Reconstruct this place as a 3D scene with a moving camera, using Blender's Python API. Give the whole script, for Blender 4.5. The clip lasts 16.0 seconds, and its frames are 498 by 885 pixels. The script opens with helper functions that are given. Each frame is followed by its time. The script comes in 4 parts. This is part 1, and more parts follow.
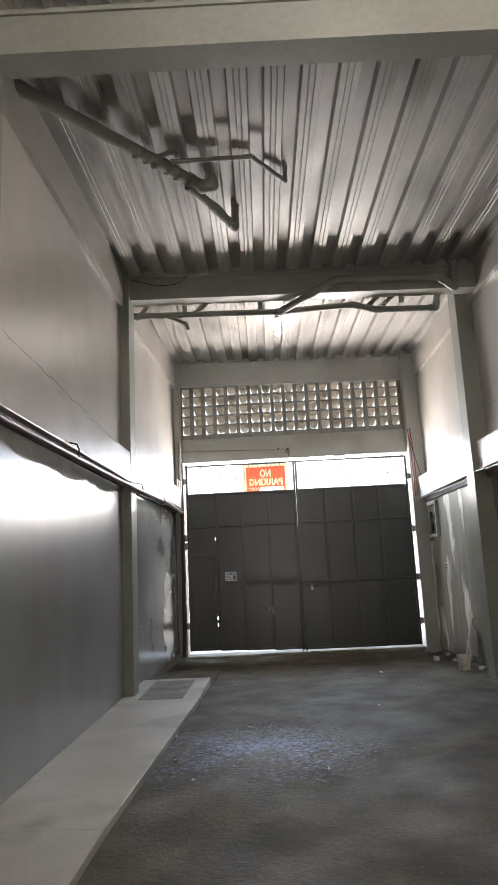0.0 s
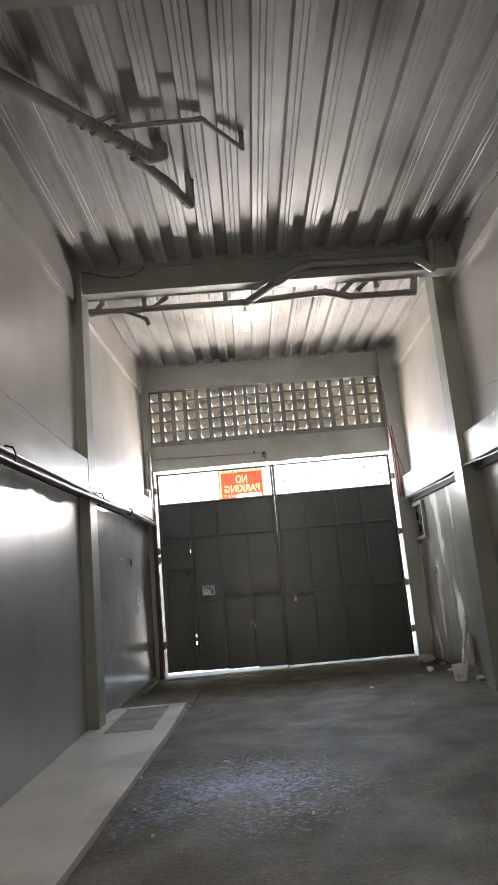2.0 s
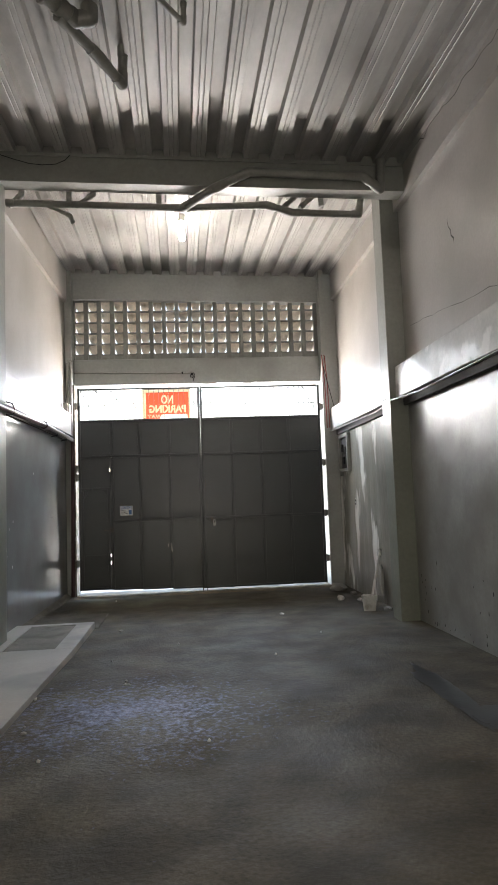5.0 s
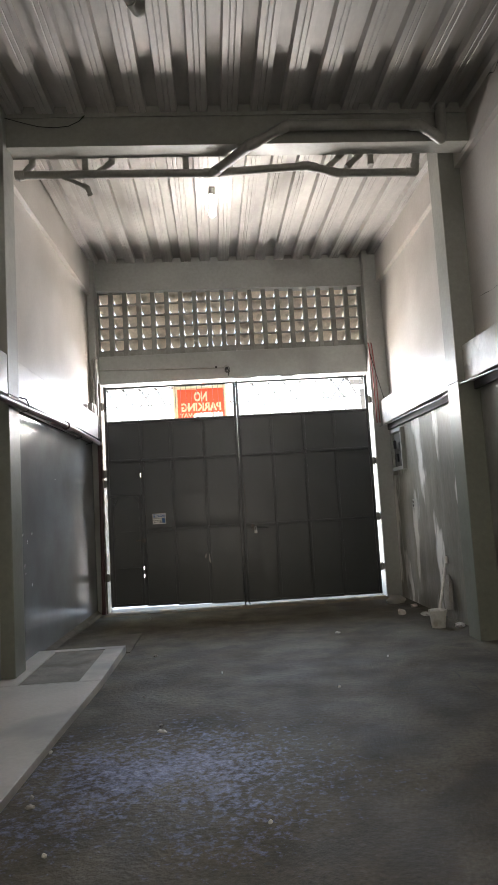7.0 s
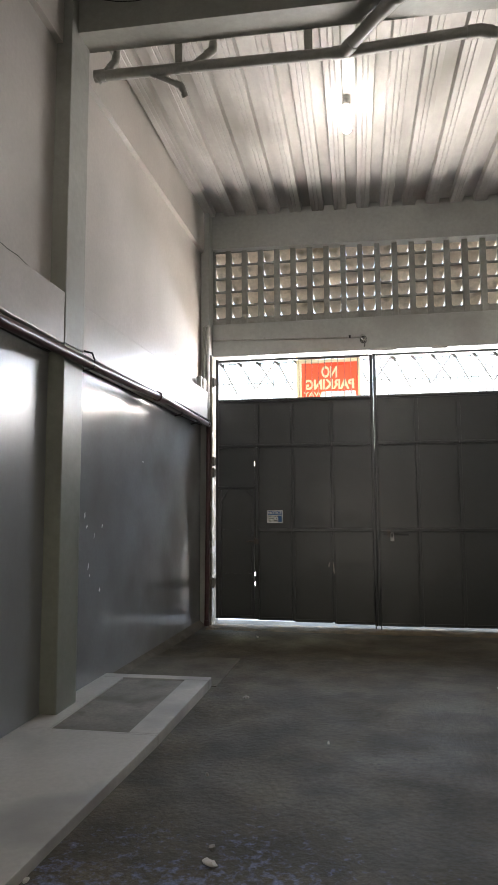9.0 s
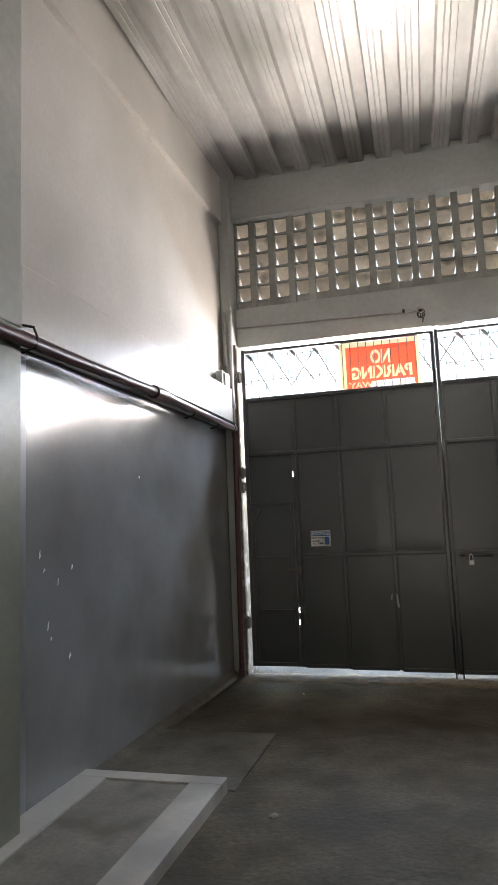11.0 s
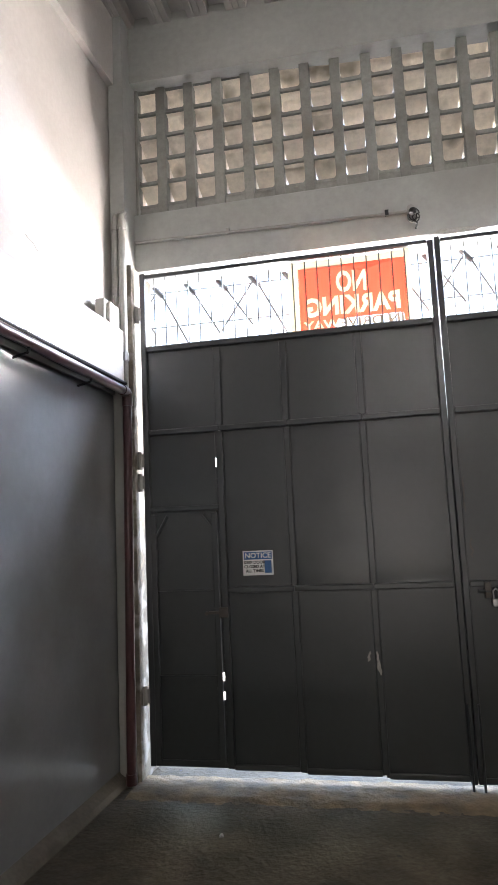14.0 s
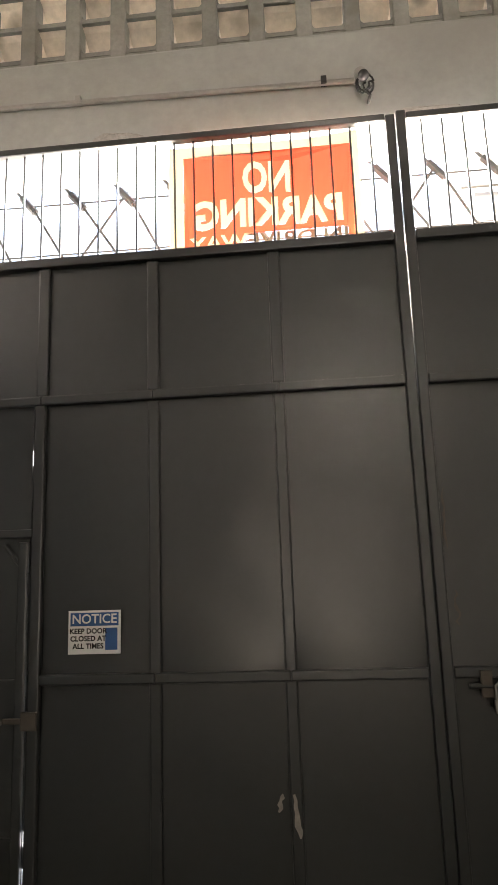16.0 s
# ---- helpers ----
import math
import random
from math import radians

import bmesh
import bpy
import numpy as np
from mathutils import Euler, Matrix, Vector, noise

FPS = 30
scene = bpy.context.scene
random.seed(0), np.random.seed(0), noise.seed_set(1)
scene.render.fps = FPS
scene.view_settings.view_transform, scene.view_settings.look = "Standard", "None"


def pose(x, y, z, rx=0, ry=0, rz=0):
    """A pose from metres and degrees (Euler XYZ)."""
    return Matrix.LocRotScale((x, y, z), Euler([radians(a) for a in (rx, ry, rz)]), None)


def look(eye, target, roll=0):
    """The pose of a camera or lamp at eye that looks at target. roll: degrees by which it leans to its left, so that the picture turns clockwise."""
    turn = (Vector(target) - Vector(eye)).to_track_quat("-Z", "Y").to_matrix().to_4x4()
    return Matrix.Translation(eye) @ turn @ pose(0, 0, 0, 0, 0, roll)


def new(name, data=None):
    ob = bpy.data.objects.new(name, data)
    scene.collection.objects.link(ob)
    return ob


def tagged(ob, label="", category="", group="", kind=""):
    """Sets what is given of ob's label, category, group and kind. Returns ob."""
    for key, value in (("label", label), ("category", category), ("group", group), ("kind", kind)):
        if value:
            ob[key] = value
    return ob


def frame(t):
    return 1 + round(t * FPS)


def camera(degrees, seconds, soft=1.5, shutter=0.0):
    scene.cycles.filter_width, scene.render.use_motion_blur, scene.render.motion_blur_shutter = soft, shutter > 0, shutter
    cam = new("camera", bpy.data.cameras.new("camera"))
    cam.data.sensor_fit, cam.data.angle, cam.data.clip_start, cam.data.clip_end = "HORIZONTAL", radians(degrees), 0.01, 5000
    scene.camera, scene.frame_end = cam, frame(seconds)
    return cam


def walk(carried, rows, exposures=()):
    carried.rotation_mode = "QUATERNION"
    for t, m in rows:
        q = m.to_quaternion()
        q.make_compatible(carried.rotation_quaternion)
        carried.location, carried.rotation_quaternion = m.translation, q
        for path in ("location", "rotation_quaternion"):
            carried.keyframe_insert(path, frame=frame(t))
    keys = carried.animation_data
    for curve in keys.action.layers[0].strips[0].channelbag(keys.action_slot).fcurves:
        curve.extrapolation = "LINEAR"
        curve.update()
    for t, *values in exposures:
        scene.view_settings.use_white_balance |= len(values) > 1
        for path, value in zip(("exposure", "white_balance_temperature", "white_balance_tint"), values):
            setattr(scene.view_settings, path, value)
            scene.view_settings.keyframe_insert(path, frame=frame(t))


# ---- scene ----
cam = camera(41.2, 16.0)
METRES, EYE, TILT, LEAN, TURN = 9.9, 1.5, 0.0, 0.0, 1.6
ROWS = [
    (0.0, 0.0, 0.0, 0.0, 0.5, 10.68, 2.68),
    (0.5, 0.0038, 0.0166, -0.0021, 5.84, 5.35, 3.62),
    (1.0, 0.004, 0.0369, -0.0026, 0.68, 9.01, 3.46),
    (1.5, 0.0055, 0.0558, -0.0015, -1.13, 8.63, 4.83),
    (2.0, 0.0161, 0.0697, -0.0012, -0.48, 11.61, 5.13),
    (2.5, 0.0259, 0.0837, -0.0006, -2.92, 7.98, 3.27),
    (3.0, 0.0265, 0.0885, 0.0011, -4.27, 7.04, 1.54),
    (3.5, 0.0263, 0.0906, 0.0011, -5.01, 6.0, 2.55),
    (4.0, 0.0266, 0.092, 0.0007, -6.32, 5.72, 1.21),
    (6.5, 0.0254, 0.1626, -0.0032, -7.51, 3.41, 3.99),
    (7.0, 0.0241, 0.2019, -0.0036, -3.87, 5.51, 3.36),
    (7.5, 0.0293, 0.2505, -0.0052, 5.48, 4.45, 1.59),
    (8.0, 0.033, 0.2951, -0.0053, 1.37, 7.15, 0.2),
    (8.5, 0.0402, 0.3352, -0.0069, 2.69, 5.63, 0.98),
    (9.0, 0.0458, 0.3783, -0.0072, 8.32, 5.92, 0.27),
    (11.5, 0.0469, 0.58, 0.0053, 13.78, 7.18, 2.38),
    (12.0, 0.0387, 0.6251, 0.0081, 12.21, 7.13, 3.62),
    (12.5, 0.0352, 0.663, 0.0088, 13.79, 6.74, 3.04),
    (13.0, 0.0267, 0.705, 0.0068, 13.91, 8.51, 4.12),
    (13.5, 0.0296, 0.7505, 0.0066, 12.97, 7.66, 3.07),
    (14.0, 0.0303, 0.7883, 0.0081, 10.42, 7.41, 2.55),
    (14.5, 0.0149, 0.8359, 0.0089, 4.36, 5.73, 0.8),
    (15.0, 0.0252, 0.8856, 0.0085, 9.29, 3.8, 2.19),
    (15.5, 0.0252, 0.9313, 0.0071, 6.81, 9.2, 2.71),
    (16.0, 0.0333, 0.9678, 0.0072, 4.18, 10.77, 1.95),
]
walk(cam, [(t, pose(0, 0, EYE, TILT, LEAN, TURN) @ pose(METRES * x, METRES * y, METRES * z, 90 + pitch, roll, yaw)) for t, x, y, z, yaw, pitch, roll in ROWS],
     exposures=[(0.0, 3.2, 6800, 11), (4.0, 3.15, 6800, 10), (9.0, 2.95, 6800, 11), (12.5, 3.22, 6650, 11), (14.0, 3.55, 6450, 14), (15.0, 3.8, 6200, 16), (15.5, 3.68, 6900, 15), (16.0, 3.58, 7600, 14)])

# ---- world and light ----
world = bpy.data.worlds.new("sky")
scene.world = world
world.use_nodes = True
wn = world.node_tree.nodes
sky = wn.new("ShaderNodeTexSky")
sky.sky_type, sky.sun_disc = "NISHITA", False
sky.sun_elevation, sky.sun_rotation = radians(74), radians(180)
sky.air_density, sky.dust_density = 1.5, 2.5
world.node_tree.links.new(sky.outputs[0], wn["Background"].inputs[0])
wn["Background"].inputs[1].default_value = 0.15


def lamp(name, kind, m, power, color=(1, 1, 1), size=1.0, size_y=None, **more):
    data = bpy.data.lights.new(name, kind)
    data.energy, data.color = power, color
    if kind == "AREA":
        data.shape, data.size, data.size_y = "RECTANGLE", size, size_y or size
    if kind == "SUN":
        data.angle = radians(0.5)
    if kind == "POINT":
        data.shadow_soft_size = size
    ob = new(name, data)
    ob.matrix_world = m
    return ob


lamp("sun", "SUN", look((2, -8, 30), (0, 0, 0)), 4.0, (1.0, 0.95, 0.87))
# daylight in the band above the gate: off the sunlit street, and from the sky
lamp("street_light_in_gate_opening", "AREA", look((0.48, 12.50, 2.85), (0.48, 8.5, 3.45)), 50, (1.0, 0.945, 0.89), 2.9, 0.5)
lamp("sky_light_in_gate_opening", "AREA", look((0.48, 12.45, 3.36), (0.48, 11.3, 2.5)), 27, (0.70, 0.82, 1.0), 3.3, 0.22)
# soft fill from behind the start, added in an unseen rear doorway
lamp("daylight_in_rear_opening", "AREA", look((0.5, -5.95, 1.2), (0.5, 0, 2.2)), 6, (1.0, 0.93, 0.85), 1.3, 2.1)
lamp("front_bulb_light", "POINT", pose(0.255, 9.79, 5.03), 1.8, (1.0, 0.97, 0.93), 0.05)
lamp("rear_bulb_light", "POINT", pose(0.9, 1.3, 5.05), 155, (1.0, 0.95, 0.88), 0.05)

# ---- materials ----
MATS = {}


def material(name, color, rough=0.6, metal=0.0, vary=0.15, fine=40.0, coarse=1.3, bump=0.1, stain=None, stain_scale=0.7, stain_low=0.55, stain_high=0.7,
             rough_vary=0.12, stretch=(1, 1, 1), per_object=0.0, rough_scale=2.0, wave=0.0, wave_scale=2.5, stain_detail=2.5, rough_detail=3, gloss=0.5, fine_detail=6):
    """Paint, plaster, concrete: grain, broad mottling, stains of their own colour, and uneven gloss, at world size."""
    m = bpy.data.materials.new(name)
    m.use_nodes = True
    n, l = m.node_tree.nodes, m.node_tree.links
    b = n["Principled BSDF"]
    geo = n.new("ShaderNodeNewGeometry")
    mp = n.new("ShaderNodeMapping")
    mp.inputs["Scale"].default_value = stretch
    l.new(geo.outputs["Position"], mp.inputs["Vector"])

    def noise_tex(scale, detail=4, rough_=0.55):
        t = n.new("ShaderNodeTexNoise")
        t.inputs["Scale"].default_value, t.inputs["Detail"].default_value, t.inputs["Roughness"].default_value = scale, detail, rough_
        l.new(mp.outputs[0], t.inputs["Vector"])
        return t.outputs[0]

    def ramp(src, lo, hi, a, z):
        r = n.new("ShaderNodeMapRange")
        r.inputs[1].default_value, r.inputs[2].default_value, r.inputs[3].default_value, r.inputs[4].default_value = lo, hi, a, z
        l.new(src, r.inputs[0])
        return r.outputs[0]

    def times(a, c):
        k = n.new("ShaderNodeMath")
        k.operation = "MULTIPLY"
        l.new(a, k.inputs[0])
        l.new(c, k.inputs[1])
        return k.outputs[0]

    f = times(ramp(noise_tex(coarse, 2), 0.3, 0.7, 1 - vary, 1 + vary), ramp(noise_tex(fine, fine_detail, 0.6), 0.3, 0.7, 1 - vary * 0.7, 1 + vary * 0.7))
    if per_object:
        info = n.new("ShaderNodeObjectInfo")
        f = times(f, ramp(info.outputs["Random"], 0, 1, 1 - per_object, 1 + per_object))
    mix = n.new("ShaderNodeVectorMath")
    mix.operation = "SCALE"
    mix.inputs[0].default_value = color
    l.new(f, mix.inputs["Scale"])
    out = mix.outputs[0]
    if stain:
        s = n.new("ShaderNodeMix")
        s.data_type = "RGBA"
        l.new(ramp(noise_tex(stain_scale, stain_detail, 0.5), stain_low, stain_high, 0, 1), s.inputs["Factor"])
        l.new(out, s.inputs["A"])
        s.inputs["B"].default_value = (*stain, 1)
        out = s.outputs["Result"]
    l.new(out, b.inputs["Base Color"])
    l.new(ramp(noise_tex(rough_scale, rough_detail, 0.55), 0.3, 0.7, max(0.03, rough - rough_vary), min(1, rough + rough_vary)), b.inputs["Roughness"])
    b.inputs["Metallic"].default_value, b.inputs["Specular IOR Level"].default_value = metal, gloss
    if bump:
        bp = n.new("ShaderNodeBump")
        bp.inputs["Strength"].default_value, bp.inputs["Distance"].default_value = bump, 0.01
        l.new(noise_tex(fine * 0.7, 6, 0.6), bp.inputs["Height"])
        if wave:
            bw = n.new("ShaderNodeBump")
            bw.inputs["Strength"].default_value, bw.inputs["Distance"].default_value = wave, 0.05
            l.new(noise_tex(wave_scale, 0.5, 0.4), bw.inputs["Height"])
            l.new(bw.outputs[0], bp.inputs["Normal"])
        l.new(bp.outputs[0], b.inputs["Normal"])
    MATS[name] = m
    return m


def glow(name, color, strength):
    m = bpy.data.materials.new(name)
    m.use_nodes = True
    b = m.node_tree.nodes["Principled BSDF"]
    b.inputs["Base Color"].default_value = (*color, 1)
    b.inputs["Emission Color"].default_value, b.inputs["Emission Strength"].default_value = (*color, 1), strength
    return m


M_UPPER = material("grey plaster paint", (0.44, 0.41, 0.385), 0.34, fine_detail=2, stain=(0.33, 0.31, 0.28), stain_scale=1.1, stain_low=0.40, stain_high=0.85, stain_detail=4, vary=0.07, fine=30, coarse=0.7, bump=0.14, rough_vary=0.04, wave=0.25, wave_scale=2.2)
M_LEDGE = material("chipped tie beam paint", (0.42, 0.405, 0.375), 0.40, vary=0.14, fine=22, coarse=2.5, bump=0.25, stain=(0.62, 0.60, 0.56), stain_scale=3.2, stain_low=0.56, stain_high=0.63, rough_vary=0.12, wave=0.3, wave_scale=5, stain_detail=7)
M_LOWER = material("grey enamel paint", (0.215, 0.222, 0.228), 0.31, vary=0.06, fine=30, coarse=0.8, bump=0.05, rough_vary=0.015, stain=(0.15, 0.148, 0.138), stain_scale=1.5, stain_low=0.38, stain_high=0.78, stain_detail=4, wave=0.12, wave_scale=1.8, gloss=0.95, stretch=(1, 1, 0.6))
M_GLOSS = material("glossy grey enamel paint", (0.215, 0.22, 0.225), 0.23, vary=0.06, fine=30, coarse=0.8, bump=0.02, rough_vary=0.03, stain=(0.15, 0.148, 0.138), stain_scale=1.5, stain_low=0.38, stain_high=0.78, stain_detail=4, wave=0.10, wave_scale=2.4, gloss=0.95)
M_MATT = material("mottled grey wall paint", (0.30, 0.295, 0.275), 0.36, vary=0.16, fine=16, coarse=1.4, bump=0.14, stain=(0.20, 0.19, 0.165), stain_scale=1.8, stain_low=0.36, stain_high=0.76, rough_vary=0.05, wave=0.3, wave_scale=3)
M_PEEL = material("peeling wall paint", (0.20, 0.185, 0.15), 0.40, vary=0.25, fine=20, coarse=1.5, bump=0.3, stain=(0.72, 0.70, 0.66), stain_scale=2.6, stain_low=0.535, stain_high=0.60, rough_vary=0.10, stretch=(1, 1, 0.35), wave=0.3, wave_scale=4, stain_detail=8)
M_FRONT = material("pale grey front beam paint", (0.34, 0.345, 0.325), 0.45, vary=0.10, fine=20, coarse=1.1, bump=0.12, stain=(0.24, 0.235, 0.215), rough_vary=0.08)
M_TRIM = material("grey beam paint", (0.26, 0.26, 0.235), 0.5, vary=0.12, fine=20, coarse=1.1, bump=0.15, stain=(0.26, 0.255, 0.225), rough_vary=0.12)
M_SHAFT = material("olive grey column paint", (0.185, 0.19, 0.155), 0.42, vary=0.12, fine=20, coarse=1.1, bump=0.12, stain=(0.16, 0.155, 0.13), rough_vary=0.08)
M_FLOOR = material("worn floor concrete", (0.074, 0.063, 0.045), 0.64, vary=0.42, fine=38, coarse=2.2, bump=0.9, stain=(0.044, 0.038, 0.029), stain_scale=2.4, stain_low=0.5, stain_high=0.68, stain_detail=7, rough_vary=0.14, rough_scale=1.6, rough_detail=6, gloss=0.2)
M_SLAB = material("old grey slab concrete", (0.092, 0.082, 0.064), 0.7, vary=0.25, fine=40, coarse=3, bump=0.4, stain=(0.07, 0.062, 0.05), stain_scale=4, gloss=0.25)
M_COVER = material("drain cover concrete", (0.19, 0.178, 0.155), 0.7, vary=0.2, fine=40, coarse=3, bump=0.4, stain=(0.13, 0.12, 0.10), stain_scale=4, gloss=0.25)
M_PLASTER = material("flaked pale plaster", (0.32, 0.315, 0.30), 0.8, gloss=0.15, vary=0.15, fine=25, coarse=3, bump=0.25, rough_vary=0.06)
M_LATCH = material("dull latch steel", (0.085, 0.075, 0.065), 0.5, metal=0.6)


def add_sealer_sheen(m, cx, cy, rx, ry):
    """A worn, shinier coat left on part of the floor, in ragged flakes; the sky's blue sheen is painted into its
    colour.
    """
    n, l = m.node_tree.nodes, m.node_tree.links
    b = n["Principled BSDF"]
    geo = n.new("ShaderNodeNewGeometry")
    mp = n.new("ShaderNodeMapping")
    mp.vector_type = "TEXTURE"
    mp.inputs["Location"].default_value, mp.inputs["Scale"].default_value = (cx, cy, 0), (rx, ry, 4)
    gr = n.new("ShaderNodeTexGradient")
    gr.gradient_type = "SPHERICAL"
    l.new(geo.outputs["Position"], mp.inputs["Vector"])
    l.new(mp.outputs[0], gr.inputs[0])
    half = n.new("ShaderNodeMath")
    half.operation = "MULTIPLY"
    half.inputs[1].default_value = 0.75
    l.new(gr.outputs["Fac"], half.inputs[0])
    total = half.outputs[0]
    for scale, detail, amount in ((1.6, 2, 0.8), (28, 10, 2.2)):
        tx = n.new("ShaderNodeTexNoise")
        tx.inputs["Scale"].default_value, tx.inputs["Detail"].default_value, tx.inputs["Roughness"].default_value = scale, detail, 0.68
        l.new(geo.outputs["Position"], tx.inputs["Vector"])
        ad = n.new("ShaderNodeMath")
        ad.operation = "MULTIPLY_ADD"
        l.new(tx.outputs[0], ad.inputs[0])
        ad.inputs[1].default_value = amount
        l.new(total, ad.inputs[2])
        total = ad.outputs[0]
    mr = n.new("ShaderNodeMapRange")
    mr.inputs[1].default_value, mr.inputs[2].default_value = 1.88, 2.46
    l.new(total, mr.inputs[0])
    # blue base colour paints in the sky's reflection; the roughness is the coat's gloss
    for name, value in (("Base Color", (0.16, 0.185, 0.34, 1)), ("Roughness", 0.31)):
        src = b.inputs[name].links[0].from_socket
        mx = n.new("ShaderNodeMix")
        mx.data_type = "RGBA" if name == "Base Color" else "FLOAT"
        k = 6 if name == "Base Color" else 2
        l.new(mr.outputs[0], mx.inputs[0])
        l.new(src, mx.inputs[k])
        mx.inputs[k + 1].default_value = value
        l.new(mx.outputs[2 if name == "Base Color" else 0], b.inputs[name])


add_sealer_sheen(M_FLOOR, -0.2, 5.75, 1.6, 1.4)
M_KERB = material("pale walkway cement", (0.39, 0.372, 0.34), 0.5, vary=0.10, fine=30, coarse=1.4, bump=0.12, stain=(0.25, 0.24, 0.225), stain_scale=1.5)
M_STREET = material("street concrete", (0.42, 0.41, 0.39), 0.85, vary=0.15, fine=10, coarse=0.4)
M_GATE = material("dark gate enamel", (0.029, 0.033, 0.034), 0.31, gloss=0.6, vary=0.10, fine=30, coarse=0.9, bump=0.05, rough_vary=0.02, rough_scale=1.1)
M_DECK = material("galvanised deck", (0.41, 0.395, 0.38), 0.5, metal=0.18, gloss=0.4, vary=0.12, fine=16, coarse=1.2, bump=0.05, stain=(0.17, 0.16, 0.145), stain_scale=0.9, stain_low=0.54, stain_high=0.70, stretch=(1, 0.4, 1))
M_PIPE = material("painted grey pipe", (0.25, 0.245, 0.225), 0.40, vary=0.14, fine=30, coarse=3)
M_BLOCK = material("vent block cement", (0.25, 0.25, 0.228), 0.75, vary=0.16, fine=40, coarse=3, bump=0.2, stain=(0.20, 0.185, 0.16), stain_scale=4, per_object=0.10)
M_BLADE = material("cream vent blade", (0.78, 0.69, 0.585), 0.8, vary=0.14, fine=30, coarse=4, bump=0.15, stain=(0.36, 0.31, 0.24), stain_scale=5, stain_low=0.55, stain_high=0.75, per_object=0.08)
M_REDPIPE = material("maroon pipe paint", (0.052, 0.016, 0.017), 0.38, rough_vary=0.08, vary=0.2, fine=25, coarse=4)
M_RED = material("red conduit", (0.20, 0.05, 0.045), 0.5)
M_SILL = material("broken brown threshold", (0.20, 0.148, 0.09), 0.9, vary=0.22, fine=50, coarse=6, bump=1.0, stain=(0.12, 0.10, 0.075), stain_scale=5, stain_low=0.45, stain_high=0.65)
M_JAMB = material("weathered jamb cement", (0.15, 0.13, 0.10), 0.9, vary=0.3, fine=40, coarse=4, bump=0.5, stain=(0.30, 0.28, 0.25), stain_scale=7, stain_low=0.5, stain_high=0.6, stain_detail=6)
M_WHITE = material("white plastic", (0.62, 0.60, 0.56), 0.5, vary=0.12, stain=(0.4, 0.37, 0.32), stain_scale=9)
M_BLACK = material("black rubber", (0.02, 0.02, 0.02), 0.75, gloss=0.3)
M_DARK = material("dark recess", (0.05, 0.047, 0.042), 0.8)
M_STEEL = material("bare steel", (0.45, 0.44, 0.42), 0.35, metal=0.9)
M_RUBBLE = material("cement rubble", (0.36, 0.34, 0.31), 0.85, vary=0.25, bump=0.4, fine=60)
M_WET = material("wet oily stain", (0.014, 0.013, 0.012), 0.4, vary=0.3, rough_vary=0.05, gloss=0.3)
M_BLUE = material("blue print", (0.03, 0.11, 0.30), 0.4, vary=0.05)
M_STICKER = material("white sticker", (0.82, 0.82, 0.81), 0.4, vary=0.06)
M_SHED = material("street steel", (0.06, 0.055, 0.05), 0.6, vary=0.15)
M_FAR = material("far facade paint", (0.62, 0.60, 0.57), 0.8, vary=0.08)
M_BULB = glow("bulb glass", (1.0, 1.0, 0.97), 9)


def cloth(name, color, passed, through_share):
    m = bpy.data.materials.new(name)
    m.use_nodes = True
    n, l = m.node_tree.nodes, m.node_tree.links
    tr = n.new("ShaderNodeBsdfTranslucent")
    tr.inputs[0].default_value = (*passed, 1)
    mx = n.new("ShaderNodeMixShader")
    mx.inputs[0].default_value = through_share
    b = n["Principled BSDF"]
    b.inputs["Base Color"].default_value, b.inputs["Roughness"].default_value = (*color, 1), 0.7
    l.new(b.outputs[0], mx.inputs[1])
    l.new(tr.outputs[0], mx.inputs[2])
    l.new(mx.outputs[0], n["Material Output"].inputs["Surface"])
    return m


M_CREAM = cloth("cream banner cloth", (0.7, 0.6, 0.4), (0.036, 0.031, 0.019), 0.6)
M_ORANGE = cloth("orange banner print", (0.7, 0.09, 0.03), (0.075, 0.0062, 0.003), 0.6)

# ---- builders ----
ORIGIN = {}


def thing(name, loc, label, category, group="", kind=""):
    ob = new(name)
    ob.location = loc
    ORIGIN[ob.name] = Vector(loc)
    return tagged(ob, label, category, group, kind)


def part(name, bm, mat, parent=None, label="", smooth=False):
    """One mesh object from bm, which is built in world metres."""
    o = ORIGIN[parent.name] if parent else Vector((0, 0, 0))
    me = bpy.data.meshes.new(name)
    bmesh.ops.translate(bm, verts=bm.verts, vec=-o)
    if smooth:
        for f in bm.faces:
            f.smooth = True
        for e in bm.edges:
            e.smooth = len(e.link_faces) != 2 or e.calc_face_angle(0) < 0.7
    bm.to_mesh(me)
    bm.free()
    me.materials.append(mat)
    ob = new(name, me)
    if parent:
        ob.parent = parent
    ORIGIN[ob.name] = o
    return tagged(ob, label)


def box(bm, x0, x1, y0, y1, z0, z1, bevel=0.0):
    r = bmesh.ops.create_cube(bm, size=1, matrix=Matrix.LocRotScale(((x0 + x1) / 2, (y0 + y1) / 2, (z0 + z1) / 2), None, (x1 - x0, y1 - y0, z1 - z0)))
    if bevel:
        edges = {e for v in r["verts"] for e in v.link_edges}
        bmesh.ops.bevel(bm, geom=list(edges), offset=bevel, segments=2, affect="EDGES", profile=0.6)


def boxes(*dims, bevel=0.0):
    bm = bmesh.new()
    for d in dims:
        box(bm, *d, bevel=bevel)
    return bm


